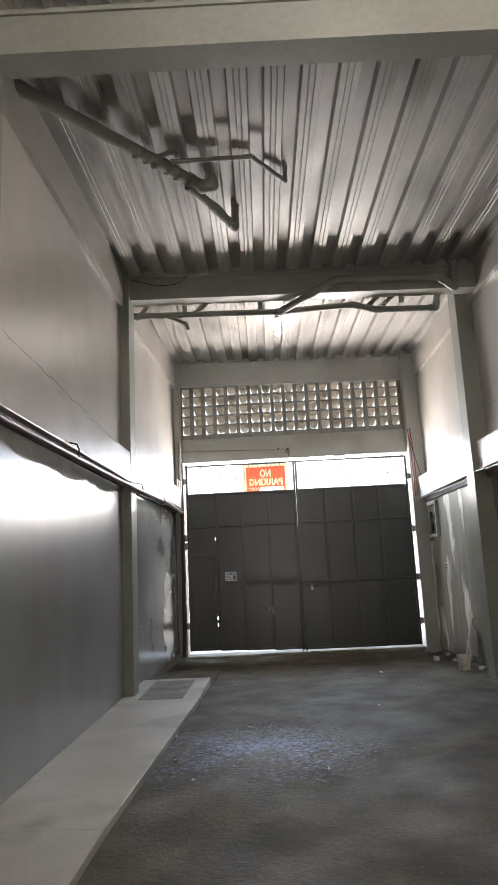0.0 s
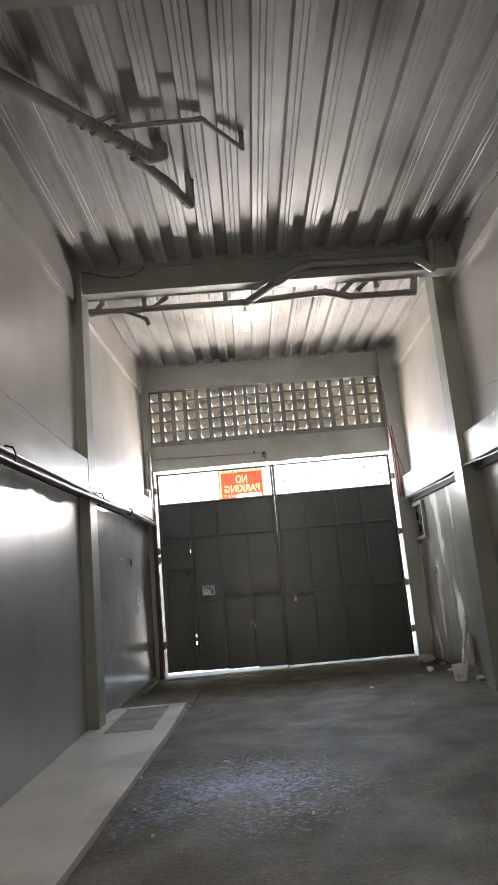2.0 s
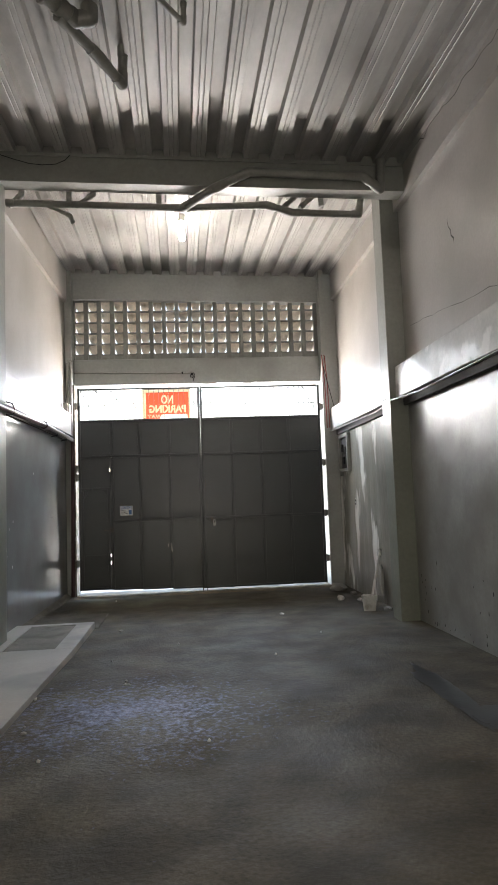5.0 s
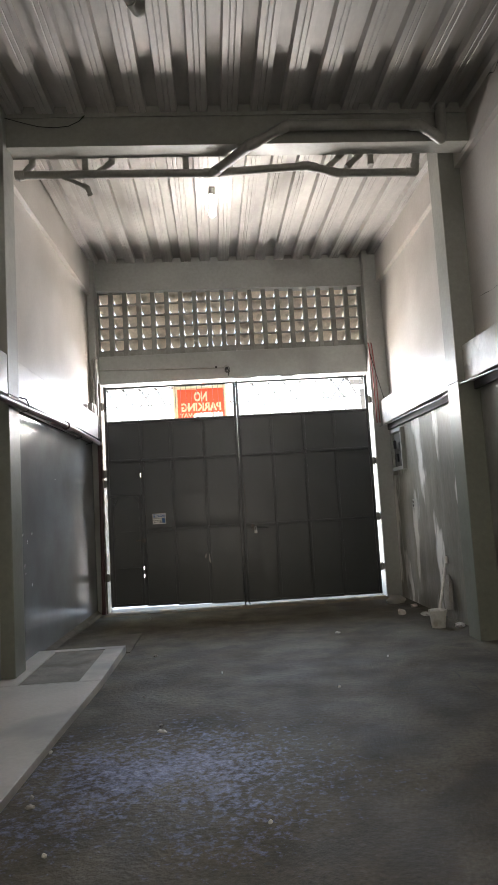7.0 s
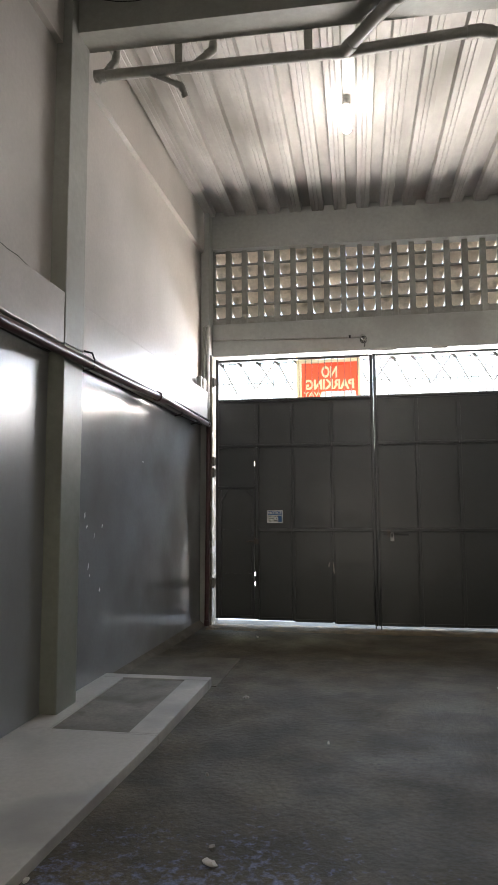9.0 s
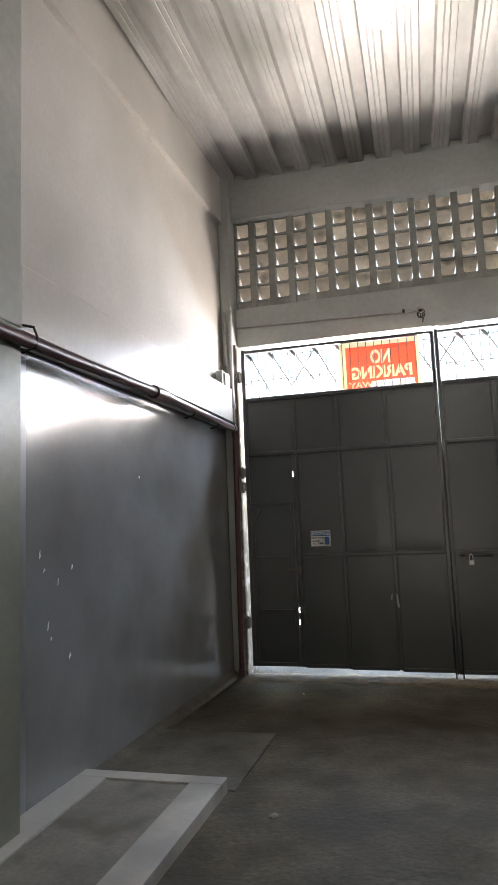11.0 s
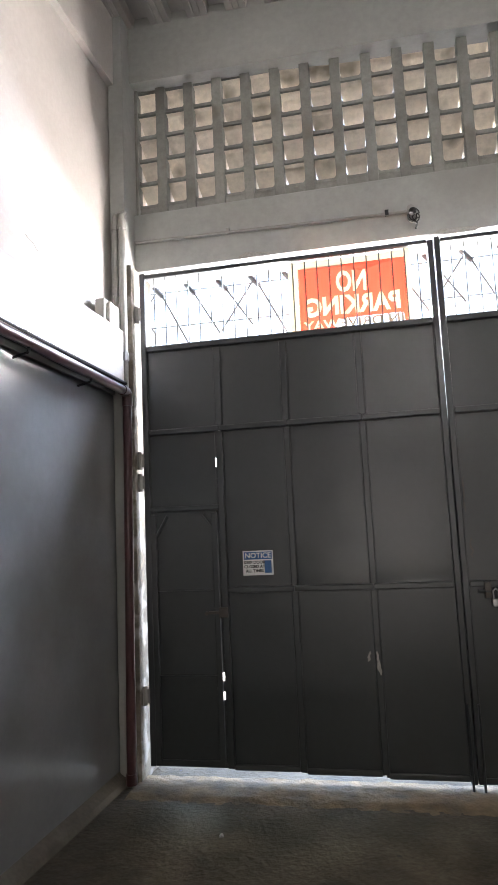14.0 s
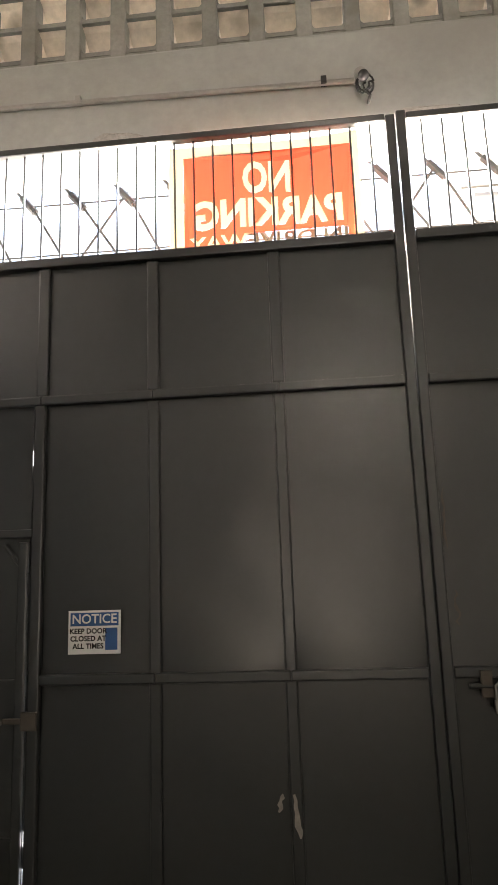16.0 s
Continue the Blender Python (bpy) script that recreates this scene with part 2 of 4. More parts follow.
def rod(bm, a, b, r, seg=12, r2=None):
    a, b = Vector(a), Vector(b)
    q = (b - a).to_track_quat("Z", "Y").to_matrix().to_4x4()
    bmesh.ops.create_cone(bm, cap_ends=True, segments=seg, radius1=r, radius2=r if r2 is None else r2, depth=(b - a).length, matrix=Matrix.Translation((a + b) / 2) @ q)


def ball(bm, c, r, seg=12):
    bmesh.ops.create_uvsphere(bm, u_segments=seg, v_segments=8, radius=r, matrix=Matrix.Translation(c))


def pipe(points, r, seg=12, sockets=0.0):
    bm = bmesh.new()
    for a, b in zip(points, points[1:]):
        rod(bm, a, b, r, seg)
        if sockets:
            a_, b_ = Vector(a), Vector(b)
            d = (b_ - a_).normalized()
            n = min(r * 2.2, (b_ - a_).length * 0.4)
            rod(bm, a_, a_ + d * n, r + sockets, seg)
            rod(bm, b_ - d * n, b_, r + sockets, seg)
    for p in points[1:-1]:
        ball(bm, p, r + sockets, seg)
    return bm


def structure(name, bm, mat, label, category):
    return tagged(part(name, bm, mat), label, category, kind="structure")



def text_mesh(words, size, bold=0.0, deep=0.0, width=0.0):
    """A bmesh of the words in the built-in font, flat in x and y, centred."""
    cu = bpy.data.curves.new("words", "FONT")
    cu.body, cu.size, cu.align_x, cu.align_y, cu.offset, cu.extrude, cu.resolution_u = words, size, "CENTER", "CENTER", bold, deep, 3
    ob = bpy.data.objects.new("words", cu)
    scene.collection.objects.link(ob)
    me = bpy.data.meshes.new_from_object(ob.evaluated_get(bpy.context.evaluated_depsgraph_get()))
    bpy.data.objects.remove(ob)
    bm = bmesh.new()
    bm.from_mesh(me)
    if width:
        k = width / (max(v.co.x for v in bm.verts) - min(v.co.x for v in bm.verts))
        for v in bm.verts:
            v.co.x *= k
    return bm


def strip(points, width, normal, lift=0.003):
    """A jagged thin ribbon along points, on a surface with that normal (cracks, stains)."""
    bm = bmesh.new()
    n = Vector(normal)
    last = None
    for k, p in enumerate(points):
        p = Vector(p)
        d = (Vector(points[min(k + 1, len(points) - 1)]) - Vector(points[max(k - 1, 0)])).normalized()
        s = d.cross(n).normalized() * width * (0.3 + 0.7 * random.random()) * (0.35 if k in (0, len(points) - 1) else 1) / 2
        pair = (bm.verts.new(p + s + n * lift), bm.verts.new(p - s + n * lift))
        if last:
            bm.faces.new((last[0], pair[0], pair[1], last[1]))
        last = pair
    return bm


def wander(a, b, n, amount, axes):
    pts = []
    for k in range(n + 1):
        p = Vector(a).lerp(Vector(b), k / n)
        for ax in axes:
            p[ax] += random.uniform(-amount, amount)
        pts.append(p)
    return pts


def lump(bm, c, size, seed):
    """An uneven stone or crumpled bit."""
    r = bmesh.ops.create_icosphere(bm, subdivisions=2, radius=1)
    for v in r["verts"]:
        k = 1 + 0.45 * noise.noise(v.co * 1.7 + Vector((seed * 7.1, seed, 0)))
        v.co = Vector((v.co.x * size[0] * k, v.co.y * size[1] * k, max(v.co.z * k, -0.6) * size[2])) + Vector(c)


# ---- plan ----
XL, XR = -1.80, 2.84            # inner faces of the side walls
YB, YF = -6.0, 12.0             # back wall, face of the front columns
LEDGE0, LEDGE1 = 2.59, 2.96
COLS_L, COLS_R, COL_DEEP = (3.66, 7.97), (3.95, 8.50), 0.31
BEAMS = (3.76, 8.07)


def deck_z(x, y):
    return 5.30 + 0.020 * (y - 8.06) - 0.020 * (x + 1.6)


def lean(bm):
    """The left wall closes in a little towards the gate."""
    for v in bm.verts:
        v.co.x += 0.02 * max(0.0, v.co.y - 8.5)
    return bm


def floor_z(y):
    return 0.055 * min(1.0, max(0.0, (11.5 - y) / 5.0))


# ---- structure ----
structure("ground", boxes((-900, 900, 12.52, 900, -0.3, -0.03), (-900, 900, -900, -6.22, -0.3, -0.03), (-900, XL - 0.22, -6.22, 12.52, -0.3, -0.03), (XR + 0.22, 900, -6.22, 12.52, -0.3, -0.03)), M_STREET, "pale sunlit concrete street outside the gate", "ground")
bm = bmesh.new()
grid = []
for iy in range(75):
    y = YB - 0.2 + (12.52 - YB + 0.2) * iy / 74
    grid.append([bm.verts.new((XL - 0.2 + (XR - XL + 0.4) * ix / 20, y, floor_z(y) + 0.004 * noise.noise(Vector((ix * 0.35, y * 1.3, 0))))) for ix in range(21)])
for ra, rb in zip(grid, grid[1:]):
    for ix in range(20):
        bm.faces.new((ra[ix], ra[ix + 1], rb[ix + 1], rb[ix]))
floor = structure("floor", bm, M_FLOOR, "worn dark grey concrete warehouse floor with stains", "floor")
for side, x0, x1, nm in ((-1, XL - 0.2, XL, "wall_left"), (1, XR, XR + 0.2, "wall_right")):
    bend = lean if side < 0 else (lambda bm: bm)
    w = structure(nm, bend(boxes((x0, x1, YB, 8.5, 2.8, 5.9), (x0, x1, 8.5, 12.4, 2.8, 5.9))), M_UPPER, "tall grey painted plaster side wall with glossy lower half", "wall")
    if side < 0:
        part("lower_wall", bend(boxes((x0, x1, 8.5, 12.4, -0.05, 2.8))), M_GLOSS, w, "very glossy grey enamel paint")
    part("lower_wall", boxes((x0, x1, YB, 8.5, -0.05, 2.8)), M_LOWER if side < 0 else M_MATT, w, "glossy grey enamel paint" if side < 0 else "mottled grey wall paint")
    if side > 0:
        part("lower_wall", boxes((x0 - 0.04, x1, 8.6, 12.4, -0.05, 2.8)), M_PEEL, w, "stained wall with peeling white paint")
        part("crack", strip(wander((XR, 7.1, 4.15), (XR, 6.95, 3.85), 6, 0.02, (1,)), 0.02, (-1, 0, 0)), M_DARK, w)
        part("crack", strip(wander((XR - 0.06, 7.6, 5.18), (XR - 0.06, 5.6, 5.10), 22, 0.03, (1, 2)), 0.012, (-1, 0, 0)), M_DARK, w)
        part("crack", strip(wander((XR, 8.3, 3.4), (XR, 4.6, 3.02), 26, 0.012, (1, 2)), 0.007, (-1, 0, 0)), M_DARK, w)
    else:
        part("crack", strip(wander((XL, 4.3, 3.2), (XL, 7.8, 3.03), 26, 0.014, (1, 2)), 0.007, (1, 0, 0)), M_DARK, w)
        for y, z in ((10.9, 3.22), (11.2, 3.14), (11.45, 3.06), (11.7, 3.01)):
            part("crack", lean(strip(wander((XL, y, z), (XL, y + 0.16, z - 0.05), 6, 0.01, (1, 2)), 0.006, (1, 0, 0))), M_DARK, w)
        for y, z, h in ((8.62, 1.38, 0.05), (8.66, 1.30, 0.03), (8.8, 1.22, 0.04), (8.7, 0.98, 0.05), (8.73, 0.92, 0.02), (8.95, 1.30, 0.03), (8.92, 0.78, 0.04), (9.9, 1.9, 0.02)):
            part("paint_chip", lean(strip(wander((XL, y, z), (XL, y + 0.01, z + h), 3, 0.006, (1,)), 0.022, (1, 0, 0))), M_STICKER, w)
for ya, yb in ((-1.0, 3.66), (3.97, 7.97)):
    bm = bmesh.new()
    count = int((yb - ya) * 22)
    last = None
    for k in range(count + 1):
        y = ya + (yb - ya) * k / count
        depth = 0.13 + 0.10 * noise.noise(Vector((y * 1.3, 2.0, 0))) + 0.035 * noise.noise(Vector((y * 6, 5.0, 0))) + 0.015 * noise.noise(Vector((y * 19, 1.0, 0)))
        pair = (bm.verts.new((XL + 0.003, y, LEDGE0 - 0.07)), bm.verts.new((XL + 0.003, y, LEDGE0 - 0.075 - max(0.004, depth * min(1.0, (y - ya) / 0.3, (yb - y) / 0.8)))))
        if last:
            bm.faces.new((last[0], pair[0], pair[1], last[1]))
        last = pair
    part("flaked_band", lean(bm), M_PLASTER, bpy.data.objects["wall_left"], "flaked pale plaster under the tie beam")
structure("wall_back", boxes((XL, -0.2, YB - 0.2, YB, 0, 5.9), (1.2, XR, YB - 0.2, YB, 0, 5.9), (-0.2, 1.2, YB - 0.2, YB, 2.3, 5.9)), M_UPPER, "plain grey rear wall with a doorway", "wall")

# columns, ledges and ring beams
for x0, x1, nm, ys in ((XL - 0.05, XL + 0.12, "column_left", COLS_L), (XR - 0.225, XR + 0.05, "column_right", COLS_R)):
    for y in ys:
        shaft = structure(nm, boxes((x0, x1, y, y + COL_DEEP, 2.6, 5.6), bevel=0.008), M_TRIM, "grey painted concrete column against the side wall", "column")
        part("lower_shaft", boxes((x0, x1, y, y + COL_DEEP, 0, 2.598), bevel=0.008), M_SHAFT, shaft, "glossy darker grey paint")
for x0, x1, nm, ys in ((XL, XL + 0.115, "ledge_left", COLS_L), (XR - 0.15, XR, "ledge_right", COLS_R)):
    spans = ((-5.9, ys[0]), (ys[0] + COL_DEEP, ys[1]), (ys[1] + COL_DEEP, YF))
    for y0, y1 in spans:
        bm = boxes((x0, x1, y0, y1, LEDGE0, LEDGE1), bevel=0.012)
        tie = structure(nm, lean(bm) if x0 < 0 else bm, M_UPPER if x0 < 0 else M_LEDGE, "worn grey painted concrete tie beam along the wall", "beam")
        # crumbled mortar joint under the tie beam
        bm = boxes((XL + 0.004, XL + 0.03, y0 + 0.02, y1 - 0.02, LEDGE0 - 0.06, LEDGE0 - 0.004) if x0 < 0 else (XR - 0.07, XR - 0.042, y0 + 0.02, y1 - 0.02, LEDGE0 - 0.09, LEDGE0 - 0.004))
        part("mortar_gap", lean(bm) if x0 < 0 else bm, M_DARK, tie, "dark crumbled mortar joint")
for x0, x1, nm in ((XL, XL + 0.05, "ring_beam_left"), (XR - 0.06, XR, "ring_beam_right")):
    bm = boxes((x0, x1, YB, 8.5, 4.84, 5.6), (x0, x1, 8.5, YF, 4.84, 5.6))
    structure(nm, lean(bm) if x0 < 0 else bm, M_UPPER, "grey concrete ring beam at the wall top", "beam")


def cross_beam(y0, y1, depth):
    bm = bmesh.new()
    box(bm, XL + 0.05, XR - 0.06, y0, y1, 0, 1, 0.0)
    for v in bm.verts:
        v.co.z = deck_z(v.co.x, v.co.y) + (0.3 if v.co.z > 0.5 else -depth)
    return bm


for y in BEAMS:
    beam = structure("cross_beam", cross_beam(y, y + 0.23, 0.32), M_TRIM, "grey painted cross beam carrying the roof deck", "beam")
    bm = bmesh.new()
    box(bm, XL + 0.06, XR - 0.07, y - 0.02, y - 0.003, 0, 1)
    for v in bm.verts:
        v.co.z = deck_z(v.co.x, v.co.y) + (0.08 if v.co.z > 0.5 else -0.035)
    part("top_plate", bm, M_TRIM, beam, "steel closing plate under the deck")
structure("front_roof_beam", cross_beam(12.14, 12.5, 0.45), M_FRONT, "grey painted beam above the vent blocks", "beam")
lintel = structure("lintel_beam", boxes((-1.61, 2.57, 12.17, 12.5, 3.46, 3.90), bevel=0.012), M_FRONT, "grey painted lintel beam with a spalled lower edge", "beam")
for cx, cz, s in ((-0.72, 3.475, 0.13), (0.62, 3.462, 0.16), (1.3, 3.46, 0.1)):
    bm = bmesh.new()
    lump(bm, (cx, 12.175, cz), (s, 0.014, 0.03), cx)
    part("spalled_patch", bm, M_RUBBLE, lintel, "broken bare cement edge")
for x0, x1 in ((XL + 0.075, -1.61), (2.57, XR)):
    structure("front_column", boxes((x0, x1, YF, 12.42, 0, 5.6), bevel=0.012), M_FRONT, "grey concrete column beside the gate", "column")

jamb = structure("gate_jamb", boxes((-1.612, -1.578, 12.012, 12.40, 0, 3.455), bevel=0.006), M_JAMB, "rough peeling cement jamb behind the gate hinges", "jamb")

# ribbed deck
bm = bmesh.new()
PITCH, LOW = 0.292, 0.15
prof = []
k0 = -1.0 - LOW / 2 - 4 * PITCH
for k in range(19):
    x = k0 + k * PITCH
    prof += [(x, 0.0), (x + 0.045, 0.0), (x + 0.052, 0.006), (x + 0.059, 0.0), (x + 0.09, 0.0), (x + 0.097, 0.006), (x + 0.104, 0.0), (x + LOW, 0.0), (x + LOW + 0.014, 0.07), (x + PITCH - 0.07, 0.07), (x + PITCH - 0.014, 0.07)]
rows = []
for y in (YB, 12.5):
    rows.append([bm.verts.new((px - 0.012 * (y - 7.3), y, deck_z(px, y) + pz)) for px, pz in prof])
top = [[bm.verts.new((px, y, deck_z(px, y) + 0.4)) for px in (prof[0][0], prof[-1][0])] for y in (YB, 12.5)]
for i in range(len(prof) - 1):
    bm.faces.new((rows[0][i], rows[0][i + 1], rows[1][i + 1], rows[1][i]))
bm.faces.new((top[0][0], top[0][1], top[1][1], top[1][0]))
structure("ceiling", bm, M_DECK, "ribbed galvanised steel roof deck with grey stains", "ceiling")

# walkway strip with a sunken drain cover
def kerb_edge(y):
    """The walkway widens a little between the first and the second column."""
    return -1.02 + 0.12 * min(1.0, max(0.0, (y - 4.0) / 3.7))


bm = boxes((XL, -1.02, YB, 4.0, 0, 0.105), (XL, -0.90, 7.70, 7.725, 0, 0.105), (-1.09, -0.90, 7.725, 9.00, 0, 0.105), (XL, -0.90, 9.00, 9.11, 0, 0.105), (XL, -1.60, 7.725, 9.00, 0, 0.105), bevel=0.006)
box(bm, XL, -1.02, 4.0, 7.70, 0, 0.105, 0.006)
for v in bm.verts:
    if 3.99 < v.co.y < 7.71 and -1.1 < v.co.x < -0.95:
        v.co.x += kerb_edge(v.co.y) + 1.02
structure("walkway_kerb", bm, M_KERB, "pale cement walkway strip along the wall", "walkway")
structure("drain_cover", boxes((-1.598, -1.092, 7.727, 8.998, 0, 0.094)), M_COVER, "dark concrete drain cover set in the walkway", "drain")
structure("old_slab", boxes((XL, -0.86, 9.115, 10.15, -0.02, 0.034), bevel=0.004), M_SLAB, "thin old concrete slab beside the wall", "floor")
bm = bmesh.new()
v = [bm.verts.new(c) for y in (9.115, YF) for c in ((XL, y, -0.01), (XL + 0.075, y, -0.01), (XL + 0.055, y, 0.035), (XL, y, 0.075))]
for q in ((0, 1, 5, 4), (1, 2, 6, 5), (2, 3, 7, 6), (0, 3, 2, 1), (4, 5, 6, 7)):
    bm.faces.new([v[i] for i in q])
structure("baseboard", lean(bm), M_SLAB, "rough grey cement fillet at the wall base", "baseboard")


def patch(cx, cy, rx, ry, seed, lift, rag=0.45):
    """A ragged flat patch just above the floor."""
    bm = bmesh.new()
    ring = []
    for k in range(72):
        a = 2 * math.pi * k / 72
        q = 1 + rag * noise.noise(Vector((math.cos(a) * 1.6, math.sin(a) * 1.6, seed))) + 0.35 * rag * noise.noise(Vector((math.cos(a) * 7, math.sin(a) * 7, seed)))
        x, y = cx + rx * q * math.cos(a), cy + ry * q * math.sin(a)
        ring.append(bm.verts.new((x, y, floor_z(y) + lift)))
    bm.faces.new(ring)
    return bm


bm = bmesh.new()
gr = [[bm.verts.new((-1.6 + 4.16 * i / 160, 11.72 + 0.42 * k / 14, floor_z(11.9) - 0.007 + 0.016 * min(1.0, k / 4) + 0.009 * (k / 14) * (0.5 + 0.9 * noise.noise(Vector((i * 0.13, k * 0.3, 0)))) + 0.009 * noise.noise(Vector((i * 0.5, k * 0.6, 3))))) for i in range(161)] for k in range(15)]
for ra, rb in zip(gr, gr[1:]):
    for i in range(160):
        bm.faces.new((ra[i], ra[i + 1], rb[i + 1], rb[i]))
part("broken_threshold", bm, M_SILL, floor, "broken rough concrete threshold", smooth=True)
part("oil_stain", patch(2.05, 5.75, 0.10, 0.75, 3.0, 0.006), M_WET, floor, "dark wet stain")
part("oil_stain", patch(2.2, 5.2, 0.11, 0.18, 5.0, 0.007), M_WET, floor, "dark wet stain")

rng = random.Random(7)
bm = bmesh.new()
for k in range(170):
    x, y, r = rng.uniform(-0.95, 2.7), rng.uniform(2.2, 11.6), rng.uniform(0.004, 0.013) * (1.8 if rng.random() < 0.12 else 1)
    ring = [bm.verts.new((x + r * rng.uniform(0.6, 1.3) * math.cos(a) * 1.3, y + r * rng.uniform(0.6, 1.3) * math.sin(a), floor_z(y) + 0.0065)) for a in (0, 0.9, 1.8, 2.7, 3.6, 4.5, 5.4)]
    bm.faces.new(ring)
tagged(part("dirt_specks", bm, M_DARK, floor, "dark dirt specks"), kind="stuff")
for a, b in (((1.05, 7.05), (1.95, 6.75)), ((1.95, 7.5), (2.02, 5.0)), ((1.98, 7.45), (2.7, 7.0)), ((-0.9, 9.9), (2.6, 9.6))):
    part("floor_crack", strip(wander((*a, floor_z(a[1]) + 0.004), (*b, floor_z(b[1]) + 0.004), 24, 0.02, (0, 1)), 0.014, (0, 0, 1)), M_DARK, floor)

bm = bmesh.new()
for k in range(70):
    y, z, r = rng.uniform(4.6, 8.4), 0.08 + 0.7 * rng.random() ** 2, rng.uniform(0.005, 0.014)
    bm.faces.new([bm.verts.new((XR - 0.003, y + r * rng.uniform(0.5, 1.2) * math.cos(a), z + 2 * r * rng.uniform(0.5, 1.2) * math.sin(a))) for a in (0, 0.9, 1.8, 2.7, 3.6, 4.5, 5.4)])
tagged(part("splashes", bm, M_DARK, bpy.data.objects["wall_right"], "dark dirt splashes"), kind="stuff")

# ---- vent blocks ----
panel = thing("vent_block_panel", (0.48, 12.4, 3.90), "panel of cement vent blocks with cream blades", "vent panel", kind="structure")
NC, NR, CW, CH, V0, VZ = 19, 5, 0.2195, 0.1865, -1.624, 3.985
part("base_course", boxes((V0, V0 + NC * CW, 12.26, 12.42, 3.90, VZ)), M_BLOCK, panel)
part("top_course", boxes((V0, V0 + NC * CW, 12.26, 12.42, VZ + NR * CH, 4.96)), M_BLOCK, panel)
for c in range(NC + 1):
    x = V0 + c * CW
    part("mullion", boxes((max(x - 0.036, -1.612), min(x + 0.036, 2.572), 12.235, 12.32, 3.90, 4.955), bevel=0.006), M_BLOCK, panel)
bm = bmesh.new()
box(bm, 0.02, CW - 0.02, -0.004, 0.15, 0.0, 0.022)
for side in (0, 1):
    pts = [(0.034, 0.02), (0.066, 0.02), (0.049, 0.027), (0.040, 0.037), (0.034, 0.056)]
    pts = [(CW - px, pz) for px, pz in reversed(pts)] if side else pts
    ends = [[bm.verts.new((px, py, pz)) for px, pz in pts] for py in (0.0, 0.05)]
    bm.faces.new(ends[0])
    for k in range(5):
        bm.faces.new((ends[0][k], ends[0][(k + 1) % 5], ends[1][(k + 1) % 5], ends[1][k]))
cell = bpy.data.meshes.new("shelf")
bm.to_mesh(cell)
bm.free()
cell.materials.append(M_BLOCK)
# a blade that curves from the inner top edge down to the outer bottom edge
bm = bmesh.new()
last = None
for k in range(7):
    u = k / 6
    y, z = 0.012 + 0.14 * u ** 0.8, CH - 0.006 - (CH - 0.062) * u ** 1.5
    w = 0.034 + (0.0, 0.0, 0.0, 0.002, 0.006, 0.012, 0.026)[k]
    row = [bm.verts.new((w, y, z)), bm.verts.new((CW - w, y, z)), bm.verts.new((CW - w, y + 0.012, z + 0.01)), bm.verts.new((w, y + 0.012, z + 0.01))]
    if last:
        for i in range(4):
            bm.faces.new((last[i], last[(i + 1) % 4], row[(i + 1) % 4], row[i]))
    last = row
bmesh.ops.recalc_face_normals(bm, faces=bm.faces)
blade = bpy.data.meshes.new("blade")
bm.to_mesh(blade)
bm.free()
blade.materials.append(M_BLADE)
cheek = bpy.data.meshes.new("cheek")
bm = boxes((0.0, 0.034, 0.06, 0.165, 0.0, CH), (CW - 0.034, CW, 0.06, 0.165, 0.0, CH))
bm.to_mesh(cheek)
bm.free()
cheek.materials.append(M_BLADE)

# ---- gate ----
GY = 12.08
X0, XM, X1 = -1.535, 0.475, 2.515
FRONT = GY - 0.028


def tube(name, x0, x1, z0, z1, g, y0=FRONT, y1=GY - 0.001):
    return part(name, boxes((x0, x1, y0, y1, z0, z1), bevel=0.007), M_GATE, g)


def sheet(g, x0, x1, z0, z1, seed, dent):
    """A steel panel, slightly buckled, pushed in near its lower rail."""
    bm = bmesh.new()
    nx, nz = 10, 34
    gr = [[bm.verts.new((x0 + (x1 - x0) * i / nx, GY + 0.004 + math.sin(math.pi * i / nx) * (0.004 * noise.noise(Vector((i * 0.27 + seed * 3.1, k * 0.15, seed))) * math.sin(math.pi * k / nz) - dent * math.exp(-k / nz / 0.10)), z0 + (z1 - z0) * k / nz)) for i in range(nx + 1)] for k in range(nz + 1)]
    for ra, rb in zip(gr, gr[1:]):
        for i in range(nx):
            bm.faces.new((ra[i], ra[i + 1], rb[i + 1], rb[i]))
    ext = bmesh.ops.extrude_face_region(bm, geom=bm.faces[:])
    for e in ext["geom"]:
        if isinstance(e, bmesh.types.BMVert):
            e.co.y += 0.004
    bmesh.ops.recalc_face_normals(bm, faces=bm.faces)
    return part("sheet", bm, M_GATE, g, smooth=True)


